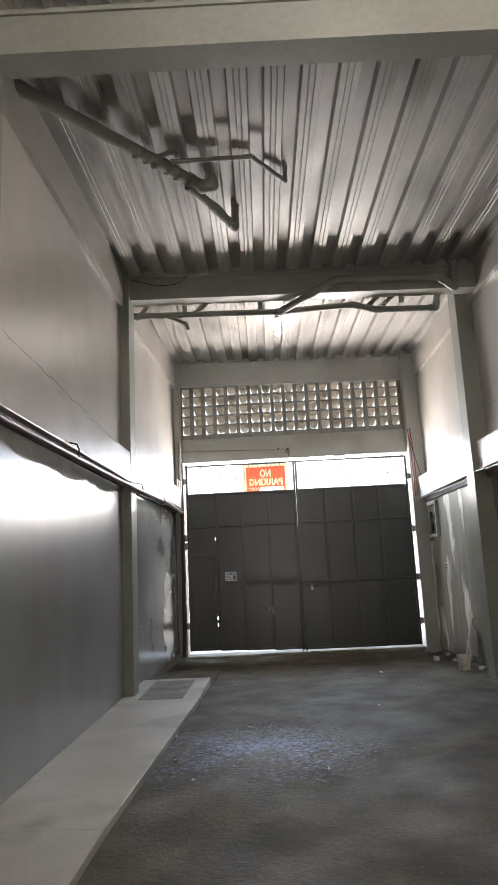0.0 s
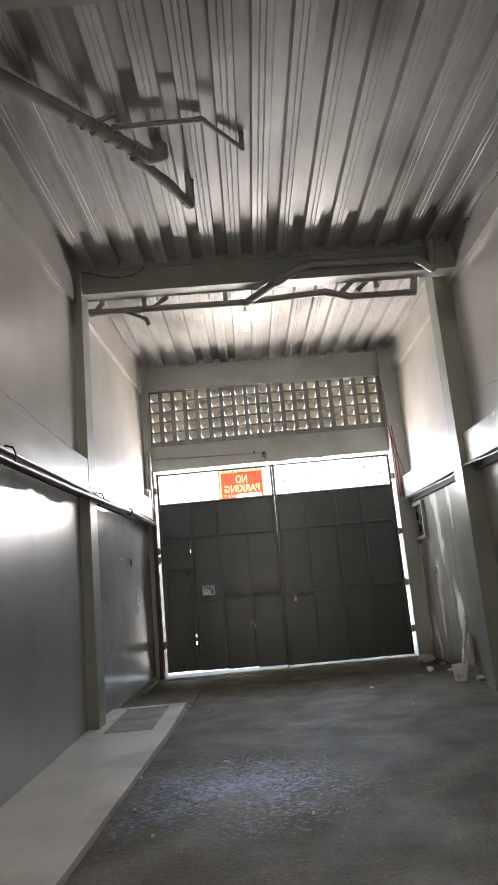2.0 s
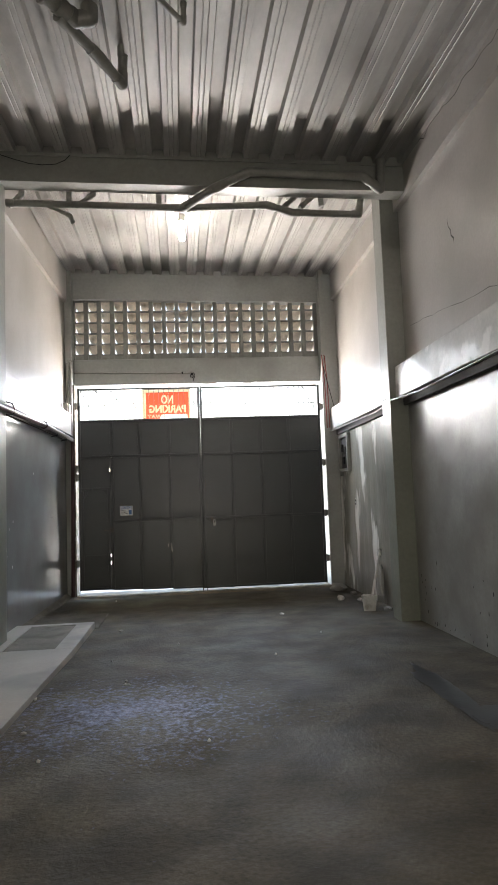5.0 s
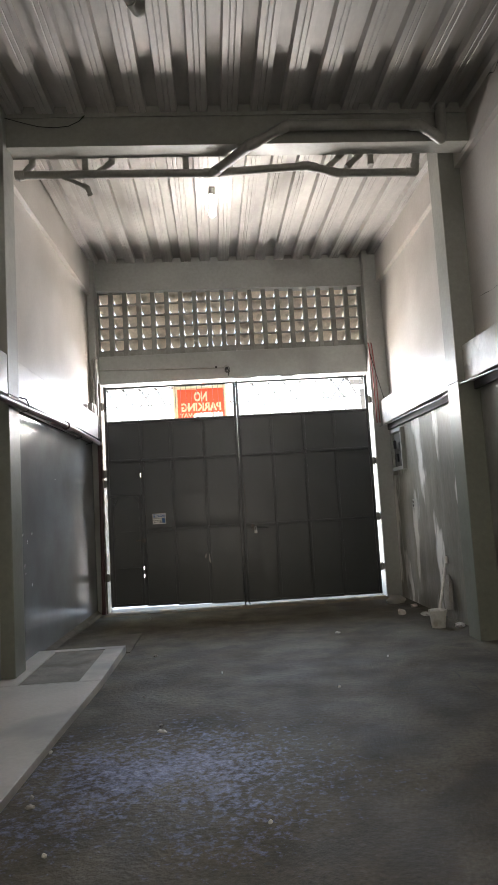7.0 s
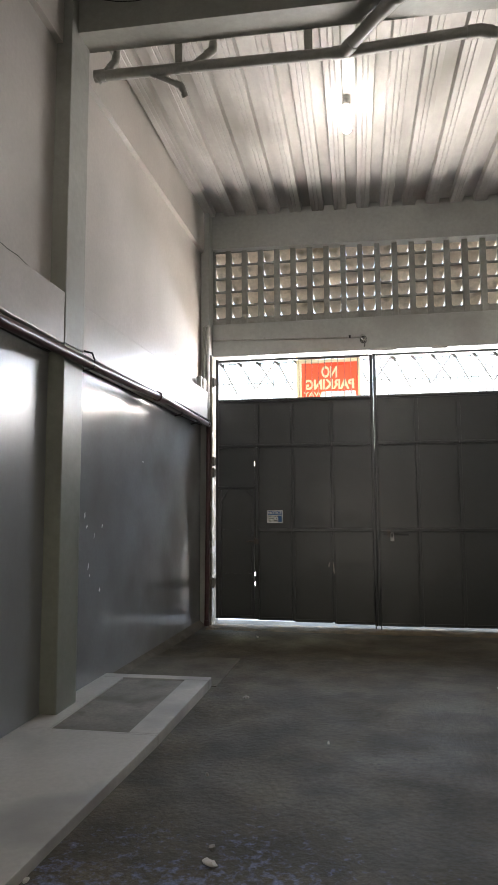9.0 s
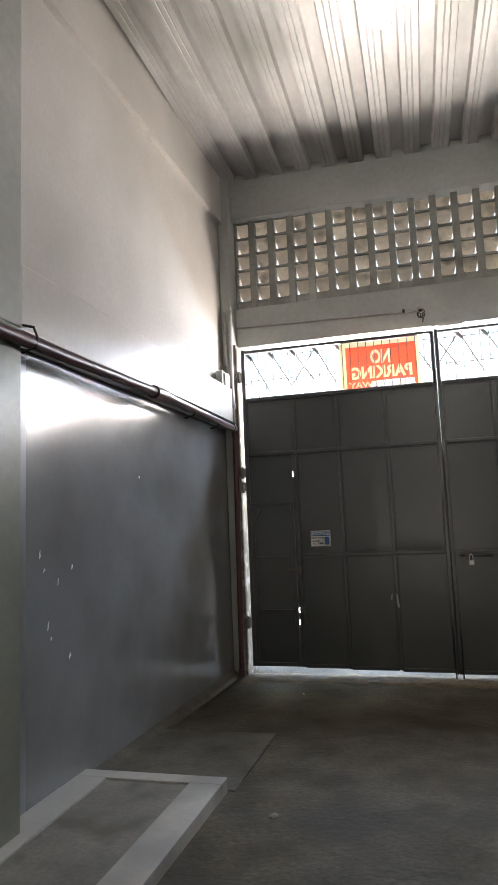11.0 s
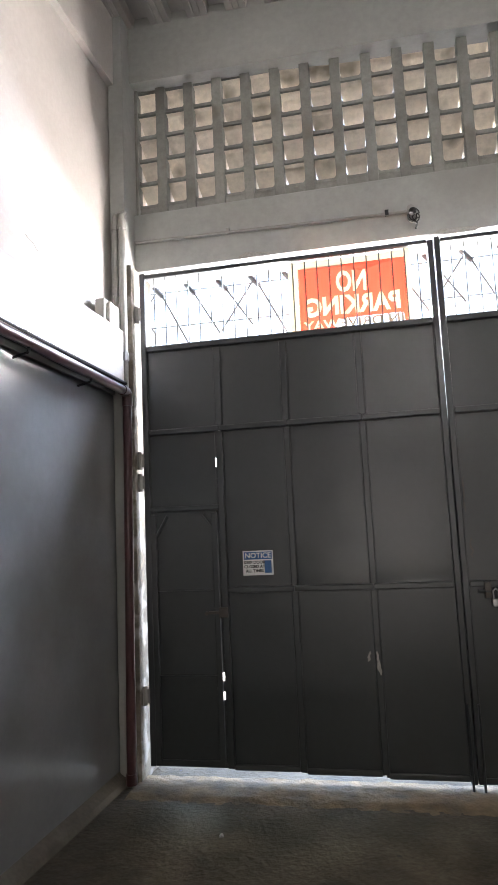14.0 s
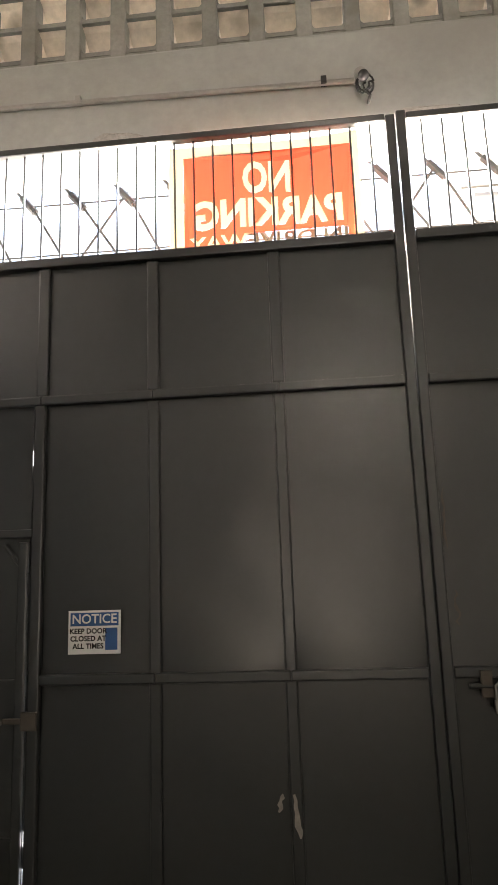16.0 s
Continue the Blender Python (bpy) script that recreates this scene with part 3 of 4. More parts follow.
leaves = []
for xa, xb, ribs, nm in ((X0, XM - 0.0015, (-1.0, -0.545, -0.05), "left"), (XM + 0.0015, X1, (0.99, 1.49, 1.96), "right")):
    g = thing("gate_leaf", ((xa + xb) / 2, GY, -0.03), "tall dark grey steel gate leaf with a barred top" + (" and wicket" if nm == "left" else ""), "gate", "gate leaves")
    leaves.append(g)
    bot = (0.095, 0.045) if nm == "left" else (0.045, 0.05)
    edges = (xa, *ribs, xb)
    for i, (p, q) in enumerate(zip(edges, edges[1:])):
        z0 = bot[0] + (bot[1] - bot[0]) * i / 4
        wicket = nm == "left" and i == 0
        for r, (za, zb) in enumerate(((z0, 1.19), (1.19, 2.255), (2.255, 2.845)) if not wicket else ((1.728, 2.255), (2.255, 2.845))):
            sheet(g, p + (0.0 if i else 0.01), q - (0.038 if wicket and za < 2.2 else 0), za + 0.002, zb - 0.002, i + 5 * r + (20 if nm == "right" else 0), 0.024 if nm == "left" and r == 1 and i > 1 else 0.004 if r < 2 else 0.001)
        if not wicket:
            tube("rail", p + (0.0 if i else 0.041), q - (0.041 if i == 3 else 0.0), 1.172, 1.21, g)
        tube("rail", p + (0.0 if i else 0.041), q - (0.041 if i == 3 else 0.0), 2.237, 2.275, g)
        tube("bottom_rail", p + 0.02, q - 0.02, z0, z0 + 0.035, g, GY - 0.02)
    for x in ribs:
        tube("rib", x - 0.022, x + 0.022, bot[0] if x < -0.9 else 0.08, 2.236, g, FRONT + (-0.003 if x < -0.9 else 0.012))
        tube("rib", x - 0.024, x + 0.024, 2.276, 2.824, g, FRONT + 0.012)
    tube("stile", xa, xa + 0.04, bot[0], 3.395, g, FRONT, GY + 0.01)
    tube("stile", xb - 0.04, xb, bot[1], 3.38, g, FRONT, GY + 0.01)
    tube("rail", xa + 0.04, xb - 0.04, 2.825, 2.865, g, FRONT, GY + 0.01)
    tube("rail", xa + 0.04, xb - 0.04, 3.355, 3.385, g, FRONT, GY + 0.01)
    bar = None
    n = 23
    for k in range(1, n + 1):
        x = xa + 0.02 + (xb - xa - 0.04) * k / (n + 1)
        if bar is None:
            bm = bmesh.new()
            rod(bm, (x, GY - 0.005, 2.86), (x, GY - 0.005, 3.36), 0.0045, 6)
            bar, bx = part("bar", bm, M_GATE, g), x
        else:
            ob = new("bar", bar.data)
            ob.parent = g
            ob.location = (x - bx, random.uniform(-0.003, 0.003), 0)
gl, gr_ = leaves
# strip that closes the joint of the leaves, short at the top
part("cover_strip", boxes((XM - 0.03, XM + 0.03, GY + 0.011, GY + 0.016, 0.05, 2.2), (XM - 0.03, XM + 0.0005, GY + 0.011, GY + 0.016, 2.2, 2.8)), M_GATE, gr_)
# wicket door in the left leaf
wd = part("wicket_door", boxes((-1.50, -1.038, GY + 0.002, GY + 0.008, 0.10, 1.716)), M_GATE, gl)
for d in ((-1.50, -1.46, 0.10, 1.70), (-1.076, -1.038, 0.10, 1.70), (-1.46, -1.06, 0.10, 0.135)):
    part("frame_tube", boxes((d[0], d[1], FRONT + 0.006, GY, d[2], d[3]), bevel=0.006), M_GATE, wd)
for z in (0.64, 1.18):
    part("frame_tube", boxes((-1.46, -1.06, GY - 0.012, GY, z, z + 0.014)), M_GATE, wd)
for a, b in (((-1.48, 1.52), (-1.38, 1.69)), ((-1.04, 1.575), (-1.13, 1.69))):
    bm = bmesh.new()
    rod(bm, (a[0], GY - 0.012, a[1]), (b[0], GY - 0.012, b[1]), 0.010, 6)
    part("corner_brace", bm, M_GATE, wd)
tube("door_head", -1.50, -1.0, 1.715, 1.748, gl)
latch = part("latch", boxes((-1.11, -1.02, FRONT - 0.01, FRONT + 0.006, 1.043, 1.062), (-1.04, -0.98, FRONT - 0.014, FRONT + 0.002, 1.02, 1.085), bevel=0.003), M_LATCH, wd, "worn steel bolt latch")
bm = bmesh.new()
rod(bm, (-1.12, FRONT - 0.012, 1.05), (-1.12, FRONT - 0.03, 1.05), 0.012, 10)
part("knob", bm, M_LATCH, latch)
# plates that stop parts of the gap beside the wicket
for z0, z1 in ((0.10, 0.50), (0.55, 0.62), (0.67, 2.0), (2.06, 2.25)):
    part("stop_plate", boxes((-1.055, -1.01, GY + 0.009, GY + 0.013, z0, z1)), M_GATE, gl)
for xa, xb in ((-1.53, -1.39), (-1.37, -1.355), (-1.31, -1.0)):
    part("stop_plate", boxes((xa, xb, GY + 0.009, GY + 0.013, 1.70, 1.745)), M_GATE, gl)
for z in (0.53, 1.92, 2.07, 3.1):
    bm = bmesh.new()
    rod(bm, (X0 - 0.025, GY - 0.02, z - 0.06), (X0 - 0.025, GY - 0.02, z + 0.06), 0.017, 10)
    box(bm, X0 - 0.075, X0 + 0.01, GY - 0.028, GY - 0.016, z - 0.045, z + 0.045)
    part("hinge", bm, M_PIPE, gl)
for z in (0.45, 1.2, 2.05, 3.0):
    bm = bmesh.new()
    rod(bm, (X1 + 0.022, GY - 0.02, z - 0.06), (X1 + 0.022, GY - 0.02, z + 0.06), 0.017, 10)
    box(bm, X1 - 0.01, X1 + 0.06, GY - 0.028, GY - 0.016, z - 0.045, z + 0.045)
    part("hinge", bm, M_PIPE, gr_)
# drop bolts and bolt bar
for x, g in ((0.445, gl), (0.51, gr_)):
    bm = bmesh.new()
    rod(bm, (x, FRONT - 0.008, -0.0), (x, FRONT - 0.008, 0.5), 0.008, 8)
    part("drop_bolt", bm, M_GATE, g)
bm = bmesh.new()
rod(bm, (0.56, FRONT - 0.012, 1.15), (0.86, FRONT - 0.012, 1.135), 0.010, 8)
part("bolt_bar", bm, M_GATE, gr_)
part("bolt_bracket", boxes((0.60, 0.64, FRONT - 0.02, FRONT, 1.11, 1.2), bevel=0.003), M_LATCH, gr_)
padlock = thing("padlock", (0.66, FRONT - 0.03, 1.06), "small steel padlock hanging from the gate bolt", "padlock")
part("body", boxes((0.636, 0.684, FRONT - 0.040, FRONT - 0.014, 1.06, 1.105), bevel=0.006), M_STEEL, padlock)
part("shackle", pipe([(0.645, FRONT - 0.026, 1.10), (0.645, FRONT - 0.026, 1.15), (0.66, FRONT - 0.026, 1.165), (0.675, FRONT - 0.026, 1.15), (0.675, FRONT - 0.026, 1.10)], 0.005, 8), M_STEEL, padlock)
# bared paint beside the joint and on the sheet
for x, z, w, h in ((0.535, 1.62, 0.012, 0.22), (0.55, 1.35, 0.014, 0.12)):
    part("worn_paint", strip(wander((x, GY - 0.005, z), (x, GY - 0.005, z + h), 9, 0.008, (0,)), w, (0, -1, 0), 0.004), M_LATCH, gr_, "scratched bare metal")
part("worn_paint", strip(wander((-0.045, FRONT + 0.011, 0.66), (-0.055, FRONT + 0.011, 0.80), 7, 0.006, (0,)), 0.03, (0, -1, 0), 0.003), M_RUBBLE, gl, "torn pale sticker scrap")
part("worn_paint", strip(wander((-0.11, GY - 0.004, 0.74), (-0.10, GY - 0.004, 0.80), 5, 0.006, (0,)), 0.022, (0, -1, 0), 0.005), M_RUBBLE, gl, "torn pale sticker scrap")

# ---- signs ----
note = thing("notice_sticker", (-0.775, GY - 0.008, 1.28), "white and blue door notice sticker on the gate", "sign")
NX0, NX1, NZ0, NZ1, NY = -0.875, -0.675, 1.280, 1.437, GY - 0.012
part("sheet", boxes((NX0, NX1, NY, NY + 0.002, NZ0, NZ1)), M_STICKER, note)
part("header", boxes((NX0 + 0.008, NX1 - 0.008, NY - 0.001, NY, NZ1 - 0.056, NZ1 - 0.008)), M_BLUE, note, "blue header band")
part("pictogram", boxes((NX1 - 0.058, NX1 - 0.012, NY - 0.001, NY, NZ0 + 0.014, NZ1 - 0.064)), M_BLUE, note, "blue door pictogram")
for words, size, x, z, mat, bold in (("NOTICE", 0.047, (NX0 + NX1) / 2, NZ1 - 0.032, M_STICKER, 0.001), ("KEEP DOOR", 0.026, -0.798, NZ1 - 0.075, M_BLACK, 0.0008), ("CLOSED AT", 0.026, -0.798, NZ1 - 0.102, M_BLACK, 0.0008), ("ALL TIMES", 0.026, -0.798, NZ1 - 0.129, M_BLACK, 0.0008)):
    bm = text_mesh(words, size, bold)
    bmesh.ops.transform(bm, matrix=pose(x, NY - 0.002, z, 90), verts=bm.verts)
    part("lettering", bm, mat, note)

BX0, BX1, BZ0, BZ1, BY = -0.485, 0.325, 2.66, 3.372, GY + 0.045


def sag(bm):
    for v in bm.verts:
        v.co.y += 0.008 * math.sin(v.co.x * 9 + 0.5) + 0.006 * math.sin(v.co.z * 12 + v.co.x * 4)
        v.co.z += 0.012 * math.sin((v.co.x - BX0) / (BX1 - BX0) * math.pi) * (-1 if v.co.z > 3.3 else 0)
    return bm


def cloth_sheet(x0, x1, z0, z1, y):
    bm = bmesh.new()
    nx, nz = 24, 16
    gr = [[bm.verts.new((x0 + (x1 - x0) * i / nx, y, z0 + (z1 - z0) * k / nz)) for i in range(nx + 1)] for k in range(nz + 1)]
    for ra, rb in zip(gr, gr[1:]):
        for i in range(nx):
            bm.faces.new((ra[i], ra[i + 1], rb[i + 1], rb[i]))
    return sag(bm)


banner = thing("banner", (-0.08, BY, BZ0), "orange no parking banner tied behind the gate bars", "banner")
OX0, OX1, OZ1 = BX0 + 0.065, BX1 - 0.035, BZ1 - 0.055
for nm, d in (("side_hem", (BX0, OX0, BZ0, BZ1)), ("side_hem", (OX1, BX1, BZ0, BZ1)), ("top_hem", (OX0, OX1, OZ1, BZ1))):
    part(nm, cloth_sheet(*d, BY), M_CREAM, banner, "cream cloth hem", smooth=True)
LINES = (("NO", 0.20, 3.185, 0.20), ("PARKING", 0.168, 3.025, 0.62), ("IN DRIVEWAY", 0.085, 2.905, 0.66))


def cut_field():
    """The orange field with the letters left open in it."""
    bm = bmesh.new()
    for words, size, z, wide in LINES:
        t = text_mesh(words, size, 0.007 if size > 0.1 else 0.002, 0.0, wide)
        bmesh.ops.remove_doubles(t, verts=t.verts, dist=0.0002)
        put = {}
        for e in t.edges:
            if len(e.link_faces) == 1:
                for v in e.verts:
                    if v not in put:
                        put[v] = bm.verts.new((v.co.x, v.co.y + z, 0))
                bm.edges.new([put[v] for v in e.verts])
        t.free()
    c = [bm.verts.new(p) for p in ((-0.065 - OX0, BZ0, 0), (-0.065 - OX1, BZ0, 0), (-0.065 - OX1, OZ1, 0), (-0.065 - OX0, OZ1, 0))]
    for k in range(4):
        bm.edges.new((c[k], c[(k + 1) % 4]))
    bmesh.ops.triangle_fill(bm, use_beauty=True, use_dissolve=False, edges=bm.edges[:], normal=(0, 0, 1))
    bmesh.ops.transform(bm, matrix=pose(-0.065, BY, 0, 90, 0, 180), verts=bm.verts)
    return bm


part("print", sag(cut_field()), M_ORANGE, banner, "orange printed field")
for words, size, z, wide in LINES:
    bm = text_mesh(words, size, 0.007 if size > 0.1 else 0.002, 0.0, wide)
    bmesh.ops.transform(bm, matrix=pose(-0.065, BY - 0.001, z, 90, 0, 180), verts=bm.verts)
    part("lettering", sag(bm), M_CREAM, banner, "cream capital letters")
for x in (BX0 + 0.01, BX1 - 0.01):
    part("tie", pipe([(x, BY, BZ1 - 0.01), (x, GY + 0.02, 3.375), (x, GY - 0.01, 3.39)], 0.003, 6), M_CREAM, banner)

# ---- front wall fittings ----
cam_unit = thing("security_camera", (0.36, 12.1, 3.6), "small dark dome camera with looped black cables", "camera")
bm = bmesh.new()
rod(bm, (0.355, 12.17, 3.64), (0.355, 12.11, 3.635), 0.026, 16)
part("base", bm, M_PIPE, cam_unit, smooth=True)
bm = bmesh.new()
ball(bm, (0.365, 12.10, 3.61), 0.024, 14)
part("dome", bm, M_BLACK, cam_unit, "dark dome", smooth=True)
for k, (cx, cz, r) in enumerate(((0.375, 3.60, 0.034), (0.362, 3.585, 0.028), (0.385, 3.575, 0.022))):
    part("cable", pipe([(cx + r * math.cos(a * 0.5 + k), 12.125 + 0.008 * math.sin(a + k), cz + 1.25 * r * math.sin(a * 0.5 + k)) for a in range(12)], 0.0045, 6), M_BLACK, cam_unit, "black cable")
part("cable", pipe([(0.375, 12.13, 3.56), (0.39, 12.12, 3.53), (0.38, 12.14, 3.50)], 0.006, 6), M_BLACK, cam_unit, "black cable")
con = thing("lintel_conduit", (-0.6, 12.15, 3.64), "thin grey conduit along the lintel", "conduit")
part("run", pipe([(-1.60, 12.157, 3.68), (0.30, 12.157, 3.635), (0.33, 12.157, 3.635)], 0.012, 8), M_PIPE, con, smooth=True)
for x in (-0.9, 0.2):
    part("clip", boxes((x - 0.012, x + 0.012, 12.142, 12.17, 3.645 - 0.024 * x / 1.0 - 0.012, 3.668 - 0.024 * x)), M_BLACK if x > 0 else M_PIPE, con)
for x, z0, nm in ((-1.672, 2.97, "first"), (-1.622, 2.5, "second")):
    cd = thing("corner_conduit", (x, 11.97, z0), "grey painted conduit in the gate corner", "conduit", "corner conduits")
    part("run", pipe([(x, 11.965, z0), (x, 11.965, 3.80), (x, 12.01, 3.83)], 0.02 if nm == "first" else 0.026, 10), M_PIPE, cd, smooth=True)
    for z in (z0 + 0.25, 3.7):
        part("coupling", pipe([(x, 11.965, z), (x, 11.965, z + 0.06)], 0.027 if nm == "first" else 0.033, 10), M_PIPE, cd)
jb = thing("junction_box", (-1.73, 11.78, LEDGE1), "small cracked plaster junction box on the tie beam", "box")
part("body", boxes((-1.70, -1.635, 11.68, 11.82, LEDGE1, LEDGE1 + 0.15), bevel=0.008), M_TRIM, jb)
part("cover", boxes((-1.634, -1.612, 11.72, 11.86, LEDGE1, LEDGE1 + 0.13), bevel=0.004), M_WHITE, jb, "pale loose cover plate")

for x, y in ((2.60, 11.965), (2.645, 11.97)):
    rp = thing("red_conduit", (x, y, 2.6), "faded red conduit beside the gate", "conduit", "red conduits")
    part("run", pipe([(x - 0.03, 12.01, 3.88), (x - 0.03, y, 3.84), (x, y, 3.4), (x + 0.01, y, 2.62)], 0.009, 8), M_RED, rp, smooth=True)
bm = pipe([(2.58, 11.96, 3.7), (2.66, 11.93, 3.3), (2.72, 11.88, 2.98)], 0.006, 6)
cb = thing("slack_cable", (2.66, 11.93, 3.0), "thin slack cable beside the red conduits", "cable")
part("run", bm, M_BLACK, cb)
cb = thing("ledge_cable", (2.66, 8.0, 2.6), "thin grey cable strung along the wall", "cable")
part("run", pipe([(2.63, 11.9, 2.55), (2.64, 9.1, 2.52), (2.64, 8.46, 2.57), (2.67, 7.6, 2.54), (2.68, 6.4, 2.56), (2.69, 4.4, 2.6)], 0.008, 6), M_PIPE, cb)
hook = thing("wall_bracket", (2.64, 8.75, 2.9), "small bent steel bracket on the column", "bracket")
part("plate", boxes((2.648, 2.66, 8.6, 8.63, 2.82, 2.98)), M_STEEL, hook)
part("fork", pipe([(2.645, 8.57, 3.06), (2.645, 8.585, 2.99), (2.645, 8.645, 2.99), (2.645, 8.66, 3.06)], 0.006, 6), M_STEEL, hook)

ep = thing("electrical_panel", (2.78, 11.5, 1.85), "open wall panel box with dark hollow inside", "panel box")
PX, PY0, PY1, PZ0, PZ1 = 2.80, 11.2, 11.78, 1.86, 2.46
for nm, d in (("frame_side", (2.74, PX, PY0, PY0 + 0.05, PZ0, PZ1)), ("frame_side", (2.74, PX, PY1 - 0.05, PY1, PZ0 - 0.06, PZ1)), ("frame_top", (2.74, PX, PY0 + 0.05, PY1 - 0.05, PZ1 - 0.05, PZ1)), ("frame_bottom", (2.74, PX, PY0 + 0.05, PY1 - 0.05, PZ0, PZ0 + 0.05))):
    part(nm, boxes(d, bevel=0.004), M_TRIM, ep)
part("hollow", boxes((PX - 0.02, PX - 0.004, PY0 + 0.05, PY1 - 0.05, PZ0 + 0.05, PZ1 - 0.05)), M_DARK, ep, "dark hollow")
for k, (y, z) in enumerate(((11.35, 2.25), (11.5, 2.1), (11.6, 2.3))):
    part("breaker", boxes((PX - 0.05, PX - 0.02, y, y + 0.06, z - 0.12, z), bevel=0.004), M_BLACK, ep)
ol = thing("wall_outlet", (2.79, 11.0, 1.35), "small white wall outlet", "outlet")
part("plate", boxes((2.788, 2.80, 10.96, 11.04, 1.31, 1.43), bevel=0.004), M_WHITE, ol)
for z in (1.345, 1.395):
    part("socket", boxes((2.784, 2.789, 10.98, 11.02, z - 0.015, z + 0.015)), M_BLACK, ol)

# ---- pipes under the roof ----
p = thing("cross_drain_pipe", (0.4, 8.5, 4.86), "grey painted drain pipe running below the cross beam", "pipe")
part("run", pipe([(-1.72, 8.48, 4.92), (0.27, 8.48, 4.87), (1.25, 8.48, 4.91), (1.55, 8.48, 4.82), (2.35, 8.48, 4.80), (2.40, 8.48, 5.1)], 0.042, 12, 0.006), M_PIPE, p, smooth=True)
part("branch", pipe([(0.27, 8.46, 4.86), (0.62, 8.02, 4.885), (1.0, 7.98, 5.06), (2.28, 7.98, 5.02), (2.47, 7.98, 4.87), (2.50, 7.98, 5.32)], 0.048, 12, 0.006), M_PIPE, p, smooth=True)
for x in (-1.02, 0.0, 1.9):
    part("hanger", boxes((x - 0.03, x + 0.03, 8.46, 8.50, 4.9, 5.25)), M_PIPE, p)
for x0, x1 in ((-0.95, -0.75), (1.45, 1.6), (1.65, 1.8), (-1.7, -1.55)):
    part("stub", pipe([(x0, 8.48, 4.88), (x1, 8.48, 5.02), (x1, 8.55, 5.3)], 0.03, 10, 0.005), M_PIPE, p, smooth=True)
part("elbow", pipe([(-1.25, 8.48, 4.89), (-1.02, 8.55, 4.80), (-1.0, 8.6, 4.74)], 0.022, 10, 0.007), M_PIPE, p, smooth=True)
bc = thing("beam_cable", (-1.3, 8.04, 5.1), "thin dark cable drooping across the cross beam", "cable")
part("run", pipe([(-1.72, 8.035, 5.27), (-1.51, 8.035, 5.20), (-1.36, 8.03, 5.155), (-1.22, 8.03, 5.14), (-1.08, 8.03, 5.15), (-0.98, 8.035, 5.20), (-0.93, 8.04, 5.26)], 0.004, 6), M_BLACK, bc, smooth=True)
p = thing("ceiling_drain_pipe", (-1, 5.6, 5.1), "grey painted drain pipe below the roof deck", "pipe")
part("main", pipe([(-1.79, 4.35, 5.17), (-0.80, 5.45, 5.14), (-0.50, 5.80, 5.12)], 0.055, 14, 0.006), M_PIPE, p, smooth=True)
for u in (0.60, 0.66, 0.71, 0.78, 0.84):
    a, d = Vector((-1.79, 4.35, 5.17)).lerp(Vector((-0.50, 5.80, 5.12)), u), Vector((1.29, 1.45, -0.05)).normalized()
    bm = bmesh.new()
    rod(bm, a, a + d * 0.022, 0.063, 16)
    part("joint_ring", bm, M_PIPE, p, smooth=True)
part("tee", pipe([(-0.62, 5.66, 5.13), (-0.50, 5.80, 5.12), (-0.40, 5.80, 5.13), (-0.40, 5.80, 5.35)], 0.062, 14, 0.004), M_PIPE, p, smooth=True)
part("end_run", pipe([(-0.62, 5.72, 5.09), (-0.38, 6.12, 5.06), (-0.22, 6.42, 5.02), (-0.20, 6.36, 5.32)], 0.042, 12, 0.006), M_PIPE, p, smooth=True)
part("thin_branch", pipe([(-0.74, 5.42, 5.15), (-0.01, 5.46, 5.18), (0.305, 5.85, 5.16), (0.31, 5.80, 5.30)], 0.022, 10, 0.004), M_PIPE, p, smooth=True)
part("short_branch", pipe([(-0.85, 5.36, 5.16), (-0.70, 5.32, 5.2), (-0.68, 5.28, 5.34)], 0.022, 10, 0.004), M_PIPE, p, smooth=True)
for x, y in ((-1.4, 4.78), (-0.95, 5.28)):
    part("hanger", boxes((x - 0.004, x + 0.004, y - 0.004, y + 0.004, 5.15, 5.36)), M_STEEL, p)
for bx, by, zb in ((0.255, 9.79, 5.125), (0.9, 1.3, deck_z(0.9, 1.3))):
    bl = thing("ceiling_bulb", (bx, by, zb), "lit white bulb in a ceiling holder", "lamp", "ceiling bulbs")
    bm = bmesh.new()
    rod(bm, (bx, by, deck_z(bx, by) + 0.06), (bx, by, deck_z(bx, by) - 0.025), 0.05, 18, 0.04)
    part("holder", bm, M_WHITE, bl, smooth=True)
    bm = bmesh.new()
    rod(bm, (bx, by, deck_z(bx, by) - 0.025), (bx, by, zb - 0.08), 0.026, 16, 0.04)
    ball(bm, (bx, by, zb - 0.08), 0.045, 16)
    part("bulb", bm, M_BULB, bl, "glowing bulb", smooth=True)

# ---- pipes on the left wall ----
lw = thing("left_wall_pipe", (-1.66, 8, 2.5), "dark maroon pipe clipped under the tie beam", "pipe")
part("run", pipe([(-1.64, -5.9, 2.42), (-1.64, 7.1, 2.50), (-1.63, 8.6, 2.52), (-1.61, 10.0, 2.545)], 0.035, 12), M_REDPIPE, lw, smooth=True)
part("coupling", pipe([(-1.612, 9.85, 2.54), (-1.61, 10.06, 2.545)], 0.052, 12), M_REDPIPE, lw, smooth=True)
part("thin_run", pipe([(-1.61, 10.05, 2.55), (-1.60, 11.93, 2.53), (-1.60, 11.95, 2.50), (-1.625, 11.95, 0.02)], 0.03, 12, 0.005), M_REDPIPE, lw, smooth=True)
part("upper_run", pipe([(-1.64, 10.1, 2.60), (-1.59, 11.9, 2.58)], 0.012, 8), M_BLACK, lw)
